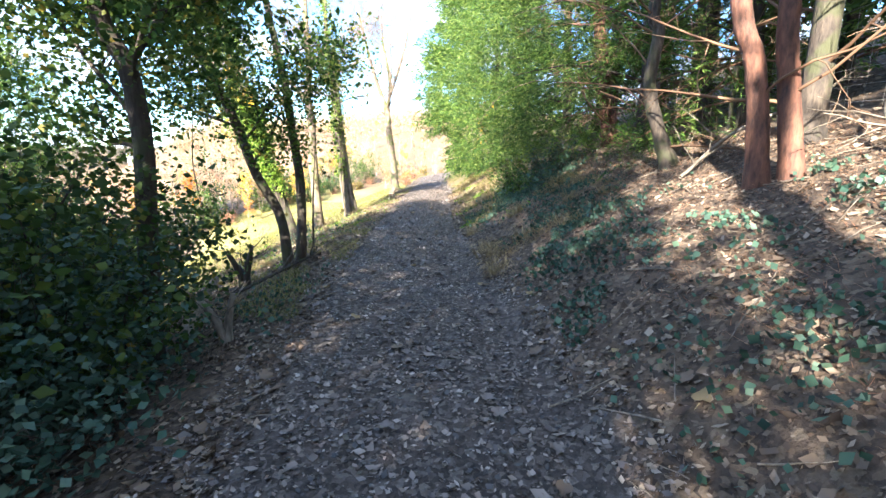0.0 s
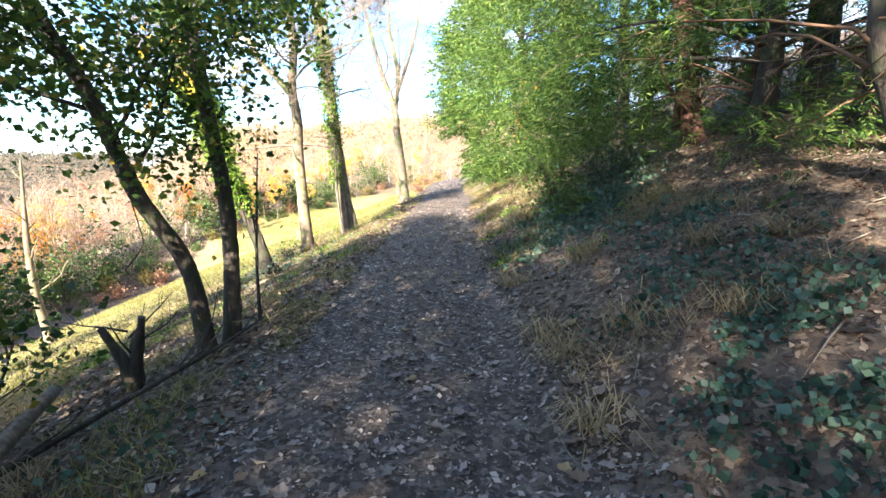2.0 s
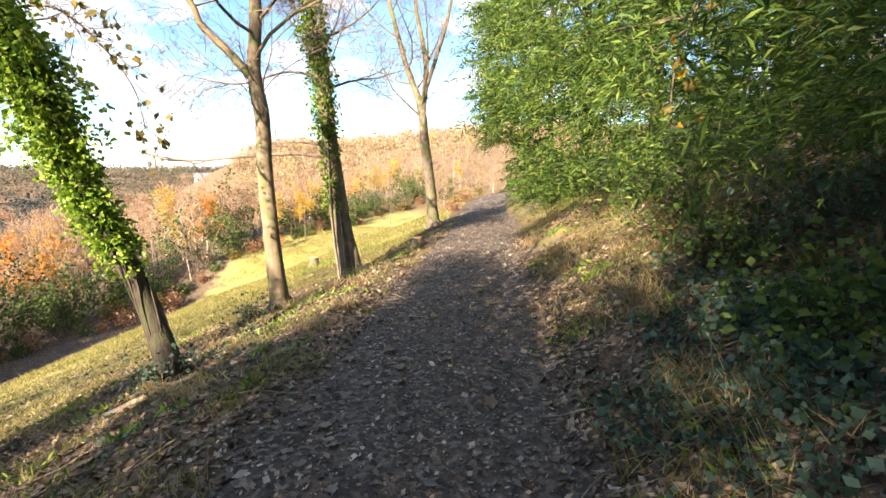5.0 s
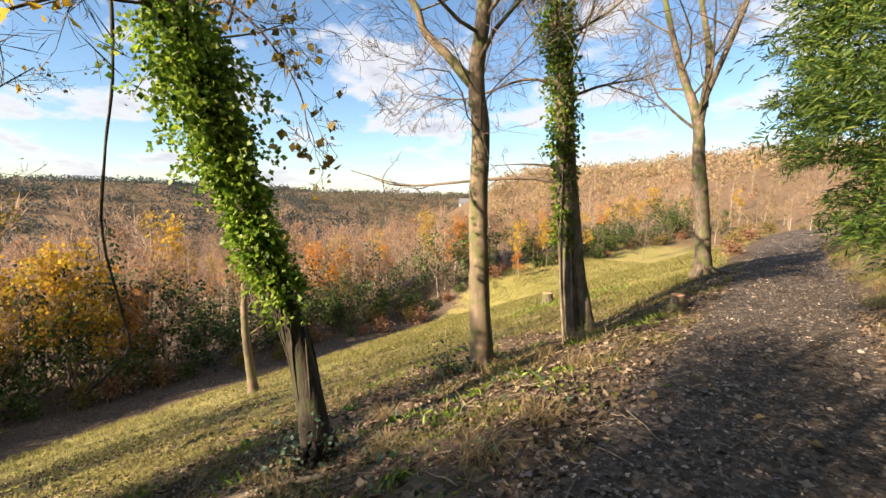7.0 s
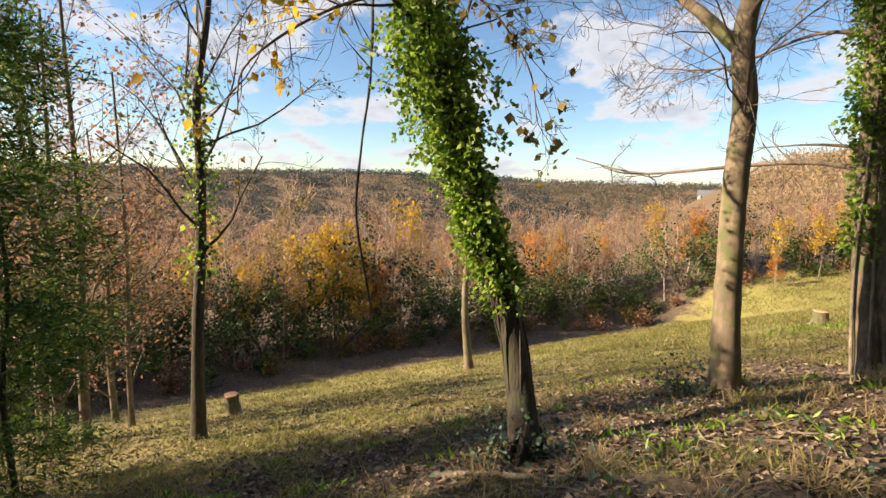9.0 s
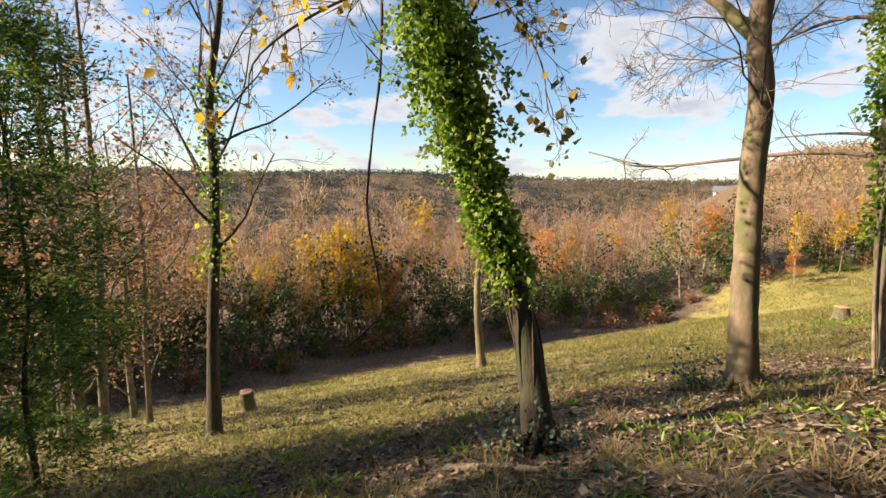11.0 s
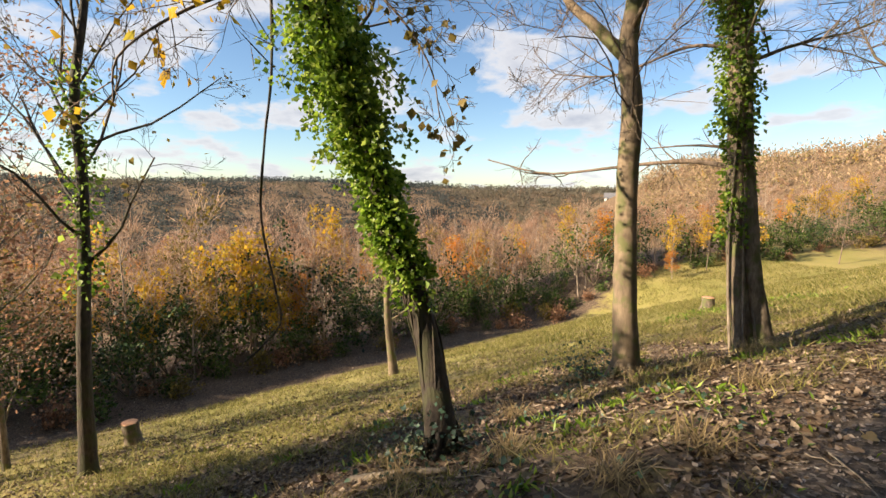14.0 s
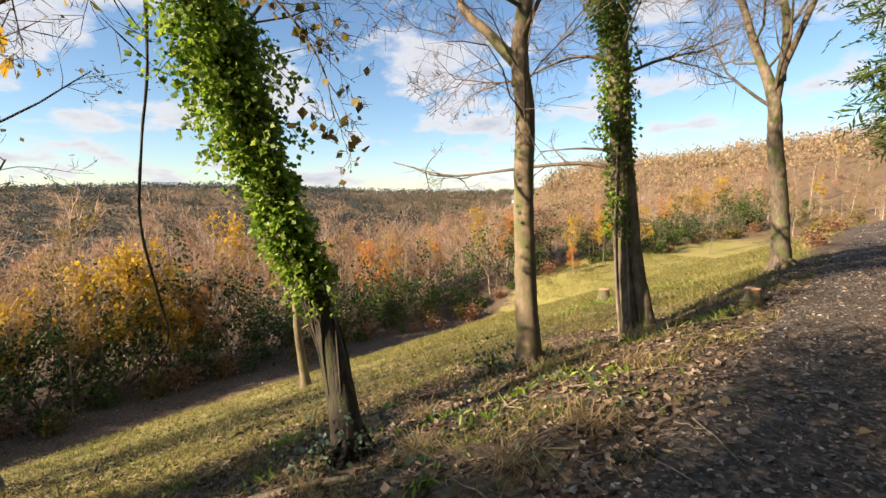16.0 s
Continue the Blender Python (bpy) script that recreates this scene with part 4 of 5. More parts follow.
# thicket on the downhill edge at the start, and unseen trees added behind to shade the path
def bush(name, label, x, y, rx, ry, h, n, size, material, seed, stems=9):
    rng = np.random.default_rng(seed)
    base = on_ground(x, y)
    t = thing(name, *base, label, "bush")
    g, tips = Geo(), []
    for k in range(stems):
        a = rng.random() * 6.28
        grow(g, rng, (0.2 * rx * math.cos(a), 0.2 * ry * math.sin(a), -0.1), (0.6 * math.cos(a) * rx / h, 0.6 * math.sin(a) * ry / h, 1), h * (0.7 + 0.3 * rng.random()), 0.022, 2, 5, 0.05, 0.25, tips)
    part("branchwork", g, M_DARK, t)
    leafy(t, base, rng, tips, n, size, material, 0.22, "leaves")
    return t


bush("hazel_bush", "dense leafy thicket in deep shade beside the path", -3.0, 2.2, 1.1, 1.4, 2.3, 9000, 0.06, M_HAZEL, 81)
bush("hazel_bush", "dense leafy thicket in deep shade beside the path", -3.5, 4.3, 1.1, 1.2, 1.9, 8000, 0.06, M_HAZEL, 82)
bush("hazel_bush", "dense leafy thicket in deep shade beside the path", -3.3, 0.8, 0.9, 1.0, 3.0, 7000, 0.06, M_HAZEL, 83)
# these two take the darker ivy green, which paints the deep shade into them
bush("hazel_bush", "dense leafy thicket in deep shade beside the path", -2.55, 3.0, 0.6, 0.8, 1.2, 6500, 0.05, M_GIVY, 86)
bush("hazel_bush", "dense leafy thicket in deep shade beside the path", -2.35, 1.9, 0.5, 0.6, 0.9, 5000, 0.05, M_GIVY, 87)
# two more, added outside the view to keep skylight off the thicket
bush("hazel_bush", "dense leafy thicket in deep shade beside the path", -3.1, -0.7, 1.2, 1.2, 3.2, 6000, 0.075, M_HAZEL, 88)
bush("hazel_bush", "dense leafy thicket in deep shade beside the path", -4.3, 1.6, 1.2, 1.4, 3.0, 6000, 0.075, M_HAZEL, 89)
bush("hazel_bush", "loose leafy bush on the slope below the path", -4.6, 6.2, 1.0, 1.0, 1.8, 2200, 0.06, M_HAZEL, 84)


for k, (x, y, rx, h, n) in enumerate(((1.55, 9.5, 0.45, 0.36, 1300), (1.9, 8.9, 0.4, 0.32, 900), (1.55, 11.2, 0.45, 0.5, 700), (2.4, 10.6, 0.6, 0.8, 1100), (1.9, 12.6, 0.5, 0.7, 800))):
    bush("bramble_bush", "low tangled bramble and ivy on the shaded bank", x, y, rx, rx, h, n, 0.05, M_GIVY if k % 2 else M_SHRUB, 850 + k, 6)
for k, (x, y, h) in enumerate(((-3.75, 11.65, 0.4), (-4.3, 14.5, 0.35))):
    bush("ivy_clump", "low dark ivy clump at the foot of a tree", x, y, 0.3, 0.3, h, 420, 0.045, M_GIVY, 870 + k, 5)


def shade_tree(x, y, h, spread, n, seed):
    crown_from = 0.52 if h > 14.5 else 0.25
    rng = np.random.default_rng(seed)
    base = on_ground(x, y)
    pts = [tuple(base), (x, y, base[2] + h * 0.4), (x + 0.3, y, base[2] + h * 0.75), (x, y + 0.2, base[2] + h)]
    t = thing("unseen_shade_tree", *base, "tall leafy woodland tree near the start of the path", "tree")
    _, line, rad = trunk_part(t, base, pts, [0.2, 0.16, 0.1, 0.03], M_DARK, rng, 10)
    tips = []
    limbs_on(t, base, line, rad, rng, 10, crown_from, 0.97, spread, M_DARK, 2, 5, 0.05, 1.0, (0, 0), tips)
    leafy(t, base, rng, tips, n, 0.18, M_HAZEL, 0.35)


# all out of view, placed along the sun's rays to shape shade and sun patches
for k, (x, y, h, sp, n) in enumerate(((-7.6, -5.0, 9.0, 2.8, 3000), (-11.2, -9.0, 13.0, 2.6, 4500), (-14.5, -13.0, 13, 3.0, 2200), (-18.5, -17.0, 11, 3.0, 2400), (-3.2, -3.8, 9.0, 2.8, 4500),
                                      (-6.2, -9.5, 10, 3.0, 3200), (2.0, -13.5, 11, 3.0, 3500), (-5.6, -11.8, 10, 2.5, 3600), (1.9, -6.5, 11.0, 2.5, 6500), (-9.0, -15.0, 13, 3.5, 4000), (-4.4, -1.2, 6.0, 2.2, 1700), (-7.2, -0.6, 6.0, 2.0, 1800), (4.8, -4.5, 11, 3.2, 4000), (8.5, -3.0, 12, 3.5, 4000), (6.2, 0.2, 9, 2.6, 3500), (-3.45, -6.0, 9.5, 2.4, 5200), (-1.0, -6.2, 15.0, 2.6, 9500))):
    shade_tree(x, y, h, sp, n, 90 + k)


# ---------------------------------------------------------------- the wood below the meadow
def wood_proto(seed, h, leaf_n, leaf_material, size=0.16, twigs=420, limbs=11):
    """A young bare tree: trunk, limbs, a haze of fine twigs, some leaves. Returns the meshes of its parts."""
    rng = np.random.default_rng(seed)
    g, tips = Geo(), []
    top = np.array([0.3 * rng.standard_normal(), 0.3 * rng.standard_normal(), h])
    line = smooth_line([(0, 0, -0.3), top * 0.35 + [0.1, 0, 0], top * 0.7, top], 9)
    tube(g, line, np.linspace(0.085, 0.015, 9), 5)
    for k in range(limbs):
        q = 0.25 + 0.7 * rng.random()
        i = int(q * 8)
        a = rng.random() * 6.28
        grow(g, rng, line[i], (math.cos(a), math.sin(a), 0.9), h * 0.30 * (1.2 - 0.6 * q), 0.03, 1, 4, 0.15, 0.2, tips, 0.6, 0.7, 3, 2)
    t = np.array([p for p, d in tips])
    d = np.array([d for p, d in tips])
    i = rng.integers(0, len(t), twigs)
    g2 = Geo()
    leaves(g2, rng, t[i] + 0.12 * rng.standard_normal((twigs, 3)), d[i] + 0.6 * rng.standard_normal((twigs, 3)) + [0, 0, 0.35], np.full(twigs, 0.62), 0.035, 0.02, 0.3)
    out = [("trunk", g.mesh("trunk", M_PALEBARK if seed % 2 else M_TWIG)), ("twig_haze", g2.mesh("twig_haze", M_WOODTWIG))]
    if leaf_n:
        g3 = Geo()
        i = rng.integers(0, len(t), leaf_n)
        leaves(g3, rng, t[i] + 0.22 * rng.standard_normal((leaf_n, 3)), rng.standard_normal((leaf_n, 3)), np.full(leaf_n, size), 0.8, 0.12, 0.3)
        out.append(("leaves", g3.mesh("leaves", leaf_material)))
    return out


def shrub_proto(seed, r, h, n, material, size=0.12):
    rng = np.random.default_rng(seed)
    g, tips = Geo(), []
    for k in range(7):
        a = rng.random() * 6.28
        grow(g, rng, (0, 0, -0.1), (0.7 * math.cos(a), 0.7 * math.sin(a), 1.1), h * (0.7 + 0.4 * rng.random()), 0.03, 1, 4, 0.1, 0.25, tips, sides=3, segs=3)
    t = np.array([p for p, d in tips])
    i = rng.integers(0, len(t), n)
    g2 = Geo()
    leaves(g2, rng, t[i] + r * 0.2 * rng.standard_normal((n, 3)), rng.standard_normal((n, 3)) + [0, 0, -0.2], np.full(n, size), 0.7, 0.12, 0.3)
    return [("branchwork", g.mesh("branchwork", M_TWIG)), ("leaves", g2.mesh("leaves", material))]


PROTO = {
    "bare": [wood_proto(201 + k, 7.5 + k * 0.5, 40, M_RUSSET, 0.12) for k in range(3)],
    "russet": [wood_proto(211 + k, 7.5, 520, M_RUSSET, 0.15) for k in range(2)],
    "yellow": [wood_proto(221 + k, 6.8, 800, M_YELLOW, 0.2) for k in range(2)],
    "orange": [wood_proto(231, 6.5, 900, M_ORANGE, 0.2)],
    "olive": [wood_proto(241, 7.0, 600, M_OLIVE, 0.15)],
    "shrub": [shrub_proto(251 + k, 1.3, 2.2, 850, M_SHRUB, 0.15) for k in range(2)],
    "bramble": [shrub_proto(271 + k, 0.8, 0.9, 420, m, 0.11) for k, m in enumerate((M_OLIVE, M_RUSSET, M_SHRUB))],
    "ivied": [shrub_proto(261, 0.9, 4.2, 1000, M_SHRUB, 0.16), shrub_proto(262, 0.8, 4.6, 1300, M_DARKLEAF, 0.15)],
}
LIGHT = {
    "bare": [wood_proto(281 + k, 7.5 + k * 0.5, 20, M_RUSSET, 0.14, 260, 6) for k in range(3)],
    "russet": [wood_proto(284, 7.5, 220, M_RUSSET, 0.2, 240, 5)],
    "yellow": [wood_proto(285, 6.8, 300, M_YELLOW, 0.24, 200, 5)],
    "orange": [wood_proto(286, 6.5, 320, M_ORANGE, 0.24, 200, 5)],
    "olive": [wood_proto(287, 7.0, 260, M_OLIVE, 0.2, 240, 5)],
}
W_LABEL = {"bare": "bare pinkish-brown young tree at the edge of the wood", "russet": "young tree with thin russet leaves in the wood",
           "yellow": "young tree with yellow autumn leaves in the wood", "orange": "young tree with bright orange autumn leaves",
           "olive": "young tree with fading olive leaves in the wood", "shrub": "dark evergreen shrub at the wood's foot", "bramble": "low tangled bramble along the wood's foot", "ivied": "tall ivy-covered shrub at the wood's edge"}


def plant(kind, x, y, scale, rng, group=""):
    p = PROTO[kind][rng.integers(0, len(PROTO[kind]))]
    bush_like = kind in ("shrub", "ivied", "bramble")
    z = float(height(x, y))
    t = thing("evergreen_shrub" if bush_like else "young_tree", x, y, z, W_LABEL[kind], "bush" if bush_like else "tree", group)
    t.rotation_euler = (0, 0, rng.random() * 6.28)
    t.scale = (scale, scale, scale * (0.9 + 0.25 * rng.random()))
    for nm, me in p:
        ob = part(nm, me, None, t)
        if nm in ("twig_haze", "leaves"):
            tagged(ob, kind="stuff")


rw = np.random.default_rng(300)


def wood_edge(y):
    """How far below the path the wood begins."""
    return np.interp(y, [-20, 6, 15, 30, 40, 45, 60, 80], [-19, -21, -22.5, -21.5, -18.5, -14.5, -9, -6])


for k in range(125):
    y = -6 + 72 * rw.random()
    x = wood_edge(y) - 0.5 - 7.5 * rw.random()
    u = rw.random()
    kind = "bare" if u < 0.5 else "russet" if u < 0.72 else "olive" if u < 0.84 else "yellow" if u < 0.95 else "orange"
    plant(kind, x, y, (0.64 + 0.32 * rw.random()) * np.interp(y, [20, 40], [1, 0.68]), rw, "young trees along the wood's edge")
for kind, x, y, sc in (("yellow", -23.4, 13.2, 0.78), ("yellow", -24.0, 14.6, 0.72), ("orange", -24.3, 16.9, 0.60), ("orange", -25.2, 17.8, 0.55), ("yellow", -23.6, 10.6, 0.6), ("orange", -29.0, 31.0, 0.85), ("yellow", -15.6, 42.0, 0.52), ("yellow", -13.6, 44.0, 0.50),
                       ("yellow", -17.2, 40.5, 0.48), ("orange", -16.3, 39.0, 0.30), ("orange", -36.0, 37.0, 0.8), ("yellow", -22.8, 15.6, 0.5), ("olive", -22.9, 12.0, 0.6), ("yellow", -24.5, 8.0, 0.6)):
    plant(kind, x, y, sc, rw, "young trees along the wood's edge")
for k in range(58):
    y = -6 + 66 * (k + rw.random()) / 58
    x = wood_edge(y) - 0.2 - 3.5 * rw.random()
    plant("bramble", wood_edge(y) + 1.2 - 1.8 * rw.random(), y + rw.random(), 0.6 + 0.6 * rw.random(), rw, "brambles at the wood's foot")
    plant("shrub" if rw.random() < 0.5 else "ivied", x, y, 0.6 + 0.6 * rw.random(), rw, "shrubs at the wood's foot")


for k in range(24):
    y = 1 + 34 * ((k + rw.random()) / 24) ** 1.4
    plant("ivied", wood_edge(y) - 0.6 - 4.0 * rw.random(), y, (0.70 + 0.40 * rw.random()) * np.interp(y, [18, 26], [1, 0.5]), rw, "shrubs at the wood's foot")
for k in range(46):
    y = 46 + 30 * rw.random()
    x = float(path_x(y)) - 16 + 20 * rw.random()
    u = rw.random()
    plant("bare" if u < 0.35 else "olive" if u < 0.6 else "russet" if u < 0.75 else "bramble" if u < 0.9 else "shrub", x, y, 0.28 + 0.22 * rw.random(), rw, "scrub on the hillside ahead")
for x, y, sc in ((-2.3, 27.5, 0.7), (-2.6, 32.0, 0.8), (-2.4, 36.5, 0.9), (-2.9, 41.0, 1.0), (-2.0, 45.5, 1.0), (0.6, 52.0, 1.1)):
    plant("bramble", x, y, sc, rw, "low bushes along the path")


def joined_wood(name, label, pts, scales, kinds, rng):
    """Many trees that nobody could count, joined by material."""
    by_mat = {}
    for (x, y), sc, kind in zip(pts, scales, kinds):
        p = LIGHT[kind][rng.integers(0, len(LIGHT[kind]))]
        a = rng.random() * 6.283
        rot = np.array([[math.cos(a), -math.sin(a), 0], [math.sin(a), math.cos(a), 0], [0, 0, 1]]) * sc
        z = float(height(x, y))
        for nm, me in p:
            key = me.materials[0].name
            geo = by_mat.setdefault(key, Geo())
            v, f = MESH_CACHE[me.name]
            v2 = v @ rot.T + np.array([x, y, z])
            for j, (kk, ff) in enumerate(f.items()):
                if j == 0:
                    n0 = geo.n
                    geo.add(v2, ff)
                else:
                    geo.f[kk].append(ff + n0)
    t = thing(name, 0, 0, 0, label, "wood", kind="stuff")
    for key, geo in by_mat.items():
        part("canopy", geo, bpy.data.materials[key], t)


MESH_CACHE = {}
for group in LIGHT.values():
    for p in group:
        for nm, me in p:
            v = np.empty(len(me.vertices) * 3, np.float32)
            me.vertices.foreach_get("co", v)
            f = {}
            for poly_len in (3, 4):
                sel = [tuple(q.vertices) for q in me.polygons if q.loop_total == poly_len]
                if sel:
                    f[poly_len] = np.array(sel, np.int32)
            MESH_CACHE[me.name] = (v.reshape(-1, 3), f)

pts, kinds = [], []
while len(pts) < 520:
    y = -2 + 104 * rw.random()
    d = 7 + 75 * rw.random() ** 1.4
    x = wood_edge(y) - d
    pts.append((x, y))
    u = rw.random()
    kinds.append("bare" if u < 0.56 else "russet" if u < 0.74 else "olive" if u < 0.87 else "yellow" if u < 0.95 else "orange")
# the crowns stand about level with the path
px, py = np.array(pts).T
tops = 1.3 - np.hypot(px, py - 9.5) * np.interp(np.degrees(np.arctan2(-px, py - 9.5)), [30, 60], [0.03, 0.078]) + 0.9 * rw.standard_normal(len(pts))
joined_wood("woodland", "bare pinkish-brown wood filling the valley below the meadow", pts, np.clip((tops - height(px, py)) / 8.6, 0.45, 2.3), kinds, rw)


pts, kinds = [], []
while len(pts) < 240:
    y = 66 + 66 * rw.random()
    x = -70 + 90 * rw.random()
    if x > -0.66 * y and x < float(path_x(y)) + 6:
        pts.append((x, y))
        u = rw.random()
        kinds.append("bare" if u < 0.22 else "olive" if u < 0.66 else "russet" if u < 0.9 else "yellow")
joined_wood("hillside_bushes", "tan and olive bushes over the hillside ahead", pts, 0.30 + 0.25 * rw.random(len(pts)), kinds, rw)


# scrub and far canopies
def canopy(name, label, x, y, r, h, material, rng, shards=22, lift=0.3, size=0.34, width=0.3):
    n = len(x)
    i = np.repeat(np.arange(n), shards)
    d = unit(rng.standard_normal((len(i), 3))) * (rng.random((len(i), 1)) ** 0.4)
    d[:, 2] = np.abs(d[:, 2])
    c = on_ground(x, y)[i] + d * np.stack([r[i], r[i], h[i]], -1) * 1.0
    g = Geo()
    leaves(g, rng, c, d + 0.8 * rng.standard_normal((len(i), 3)) + [0, 0, lift], r[i] * size, width, 0.06, 0.3)
    ob = part(name, g, material)
    return tagged(ob, label, "wood", kind="stuff")


HOUSE = (-98.0, 151.0)


def hides_house(x, y):
    """Trees that would stand between the path and the far house."""
    off = np.degrees(np.arctan2(-x, y - 9.0)) - math.degrees(math.atan2(-HOUSE[0], HOUSE[1] - 9.0))
    return (np.abs(off) < 2.6) & (np.hypot(x, y - 9.0) < 176) & (np.hypot(x, y) > 70)


rf = np.random.default_rng(400)
n = 2000
y = 112 + 130 * rf.random(n) ** 1.1
x = -150 + 175 * rf.random(n)
keep = (x < path_x(y) - 3.0 - 0.1 * (y - 48).clip(0)) | (y > 92)
keep &= (x < path_x(y) + 30) & (x > -0.60 * y)
keep &= ~((y < 70) & (x > wood_edge(y))) & ~hides_house(x, y)
x, y = x[keep], y[keep]
rr = (0.8 + 1.3 * rf.random(len(x))) * (1 + y / 300)
canopy("hillside_scrub", "tan and ochre scrub and bare bushes over the hillside ahead", x, y, rr, rr * 1.3, M_FARTREE, rf, 46, size=0.26, width=0.42)
n = 4200
a, r = np.radians(22 + 88 * rf.random(n)), 105 + 160 * rf.random(n) ** 1.1
x, y = -np.sin(a) * r, np.cos(a) * r
k = ~hides_house(x, y)
x, y = x[k], y[k]
rr = 1.7 + 2.0 * rf.random(len(x))
canopy("valley_wood", "bare brown woods across the valley floor and slopes", x, y, rr, rr * 1.2, M_FARTREE, rf, 28, size=0.25, width=0.2)
n = 3300
az, r = 25 + 85 * rf.random(n), 245 + 480 * rf.random(n)
a = np.radians(az)
x, y = -np.sin(a) * r, np.cos(a) * r
rr = 4.0 + 4.0 * rf.random(n)
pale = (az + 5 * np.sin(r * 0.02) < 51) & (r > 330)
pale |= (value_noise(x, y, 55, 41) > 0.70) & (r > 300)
for name, label, k, m in (("far_conifer_wood", "dark far woods on the ridge across the valley", ~pale, M_FARHAZE), ("far_mixed_wood", "pale brown far woods on the ridge across the valley", pale, M_FARPALE)):
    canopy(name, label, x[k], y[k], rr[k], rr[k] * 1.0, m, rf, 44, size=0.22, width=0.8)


# ---------------------------------------------------------------- litter, grass and ground ivy
def scatter(rng, n, s_lo, s_hi, y_lo, y_hi, bias=1.0):
    y = y_lo + (y_hi - y_lo) * rng.random(n) ** bias
    return path_x(y) + s_lo + (s_hi - s_lo) * rng.random(n), y


rl = np.random.default_rng(500)
g = Geo()
for n, s0, s1, y0, y1, bias, lo, hi in ((46000, -1.35, 1.05, -0.5, 26, 1.5, 0.016, 0.052), (900, -1.4, 1.2, -0.2, 16, 1.2, 0.06, 0.095), (2500, -0.9, 0.8, 18, 45, 1.0, 0.05, 0.09)):
    x, y = scatter(rl, n, s0, s1, y0, y1, bias)
    flat_leaves(g, rl, on_ground(x, y), slope_normal(x, y), lo + (hi - lo) * rl.random(n) ** 2)
tagged(part("path_leaves", g, M_PATHLEAF), "trodden grey-brown leaves scattered over the earth path", "leaves", kind="stuff")
g = Geo()
for n, s0, s1, y0, y1, bias, lo, hi in ((44000, 0.8, 4.2, -0.5, 18, 1.25, 0.020, 0.056), (12000, 0.7, 3.0, 8.5, 18, 1.1, 0.035, 0.085), (52000, -5.2, -0.9, -0.5, 22, 1.1, 0.026, 0.078), (24000, -11, -4, 5, 24, 1.0, 0.035, 0.085), (5000, -17, -10, 6, 26, 1.0, 0.05, 0.10), (13000, -24, -16.8, 0, 42, 1.0, 0.05, 0.12), (2500, 3.8, 9, -1, 14, 1.0, 0.06, 0.10), (5200, -6.0, -1.0, 6.5, 17, 1.2, 0.055, 0.115), (1300, 0.8, 3.0, 1, 15, 1.2, 0.055, 0.11), (12000, -11.5, -4.2, 6, 15, 1.0, 0.035, 0.085)):
    x, y = scatter(rl, n, s0, s1, y0, y1, bias)
    k = value_noise(x, y, 0.7, 21) > 0.17
    x, y = x[k], y[k]
    flat_leaves(g, rl, on_ground(x, y), slope_normal(x, y), lo + (hi - lo) * rl.random(len(x)) ** 2, 0.6, 0.35)
tagged(part("leaf_litter", g, M_BANKLEAF), "dry curled brown leaves lying over the banks", "leaves", kind="stuff")


def blades(geo, rng, x, y, h, width, lean=0.5):
    n = len(x)
    p = on_ground(x, y)
    a = rng.random(n) * 6.283
    sd = np.stack([np.cos(a), np.sin(a), np.zeros(n)], -1) * (width * 0.5)
    tip = np.stack([lean * rng.standard_normal(n), lean * rng.standard_normal(n), np.ones(n)], -1) * (h * (0.5 + rng.random(n)))[:, None]
    v = np.stack([p - sd, p + sd, p + tip], 1)
    geo.add(v, np.arange(3 * n).reshape(-1, 3))


g = Geo()
x, y = scatter(rl, 120000, -18.2, -1.4, 1, 46, 1.0)
k = rl.random(len(x)) < zones(x, y)[1] * (0.35 + 0.9 * value_noise(x, y, 1.2, 23))
blades(g, rl, x[k], y[k], 0.10, 0.02, 0.8)
x, y = scatter(rl, 90000, -7.5, -0.95, 4, 26, 1.1)
k = value_noise(x, y, 0.5, 24) > np.interp(x - path_x(y), [-5.5, -4.2], [0.5, 0.64])
blades(g, rl, x[k], y[k], 0.085, 0.008, 0.8)
x, y = scatter(rl, 40000, -17.5, -2.0, 20, 46, 1.0)
k = value_noise(x, y, 1.4, 28) > 0.35
blades(g, rl, x[k], y[k], 0.12, 0.03, 0.8)
x, y = scatter(rl, 20000, 0.9, 2.8, 8, 32, 1.0)
k = value_noise(x, y, 0.8, 25) > 0.5
blades(g, rl, x[k], y[k], 0.10, 0.009, 0.7)
tagged(part("grass", g, M_GRASS), "short green meadow grass with yellowing blades", "grass", kind="stuff")
g = Geo()
for cx, cy, ax, n in ((-6.6, 23.5, 0.9, 500), (-7.6, 25.0, 0.8, 450), (-5.4, 25.0, 0.6, 250), (-2.6, 12.2, 0.25, 90), (-2.2, 11.0, 0.2, 70), (-1.9, 13.0, 0.3, 90), (1.2, 11.8, 0.3, 120), (-3.0, 9.6, 0.3, 90)):
    x, y = cx + ax * rl.standard_normal(n), cy + ax * rl.standard_normal(n)
    leaves(g, rl, on_ground(x, y) + [0, 0, 0.01], rl.standard_normal((n, 3)) * [1, 1, 0.3] + [0, 0, 0.6], np.full(n, 0.11 if ax > 0.5 else 0.05), 0.3, 0.1, 0.3)
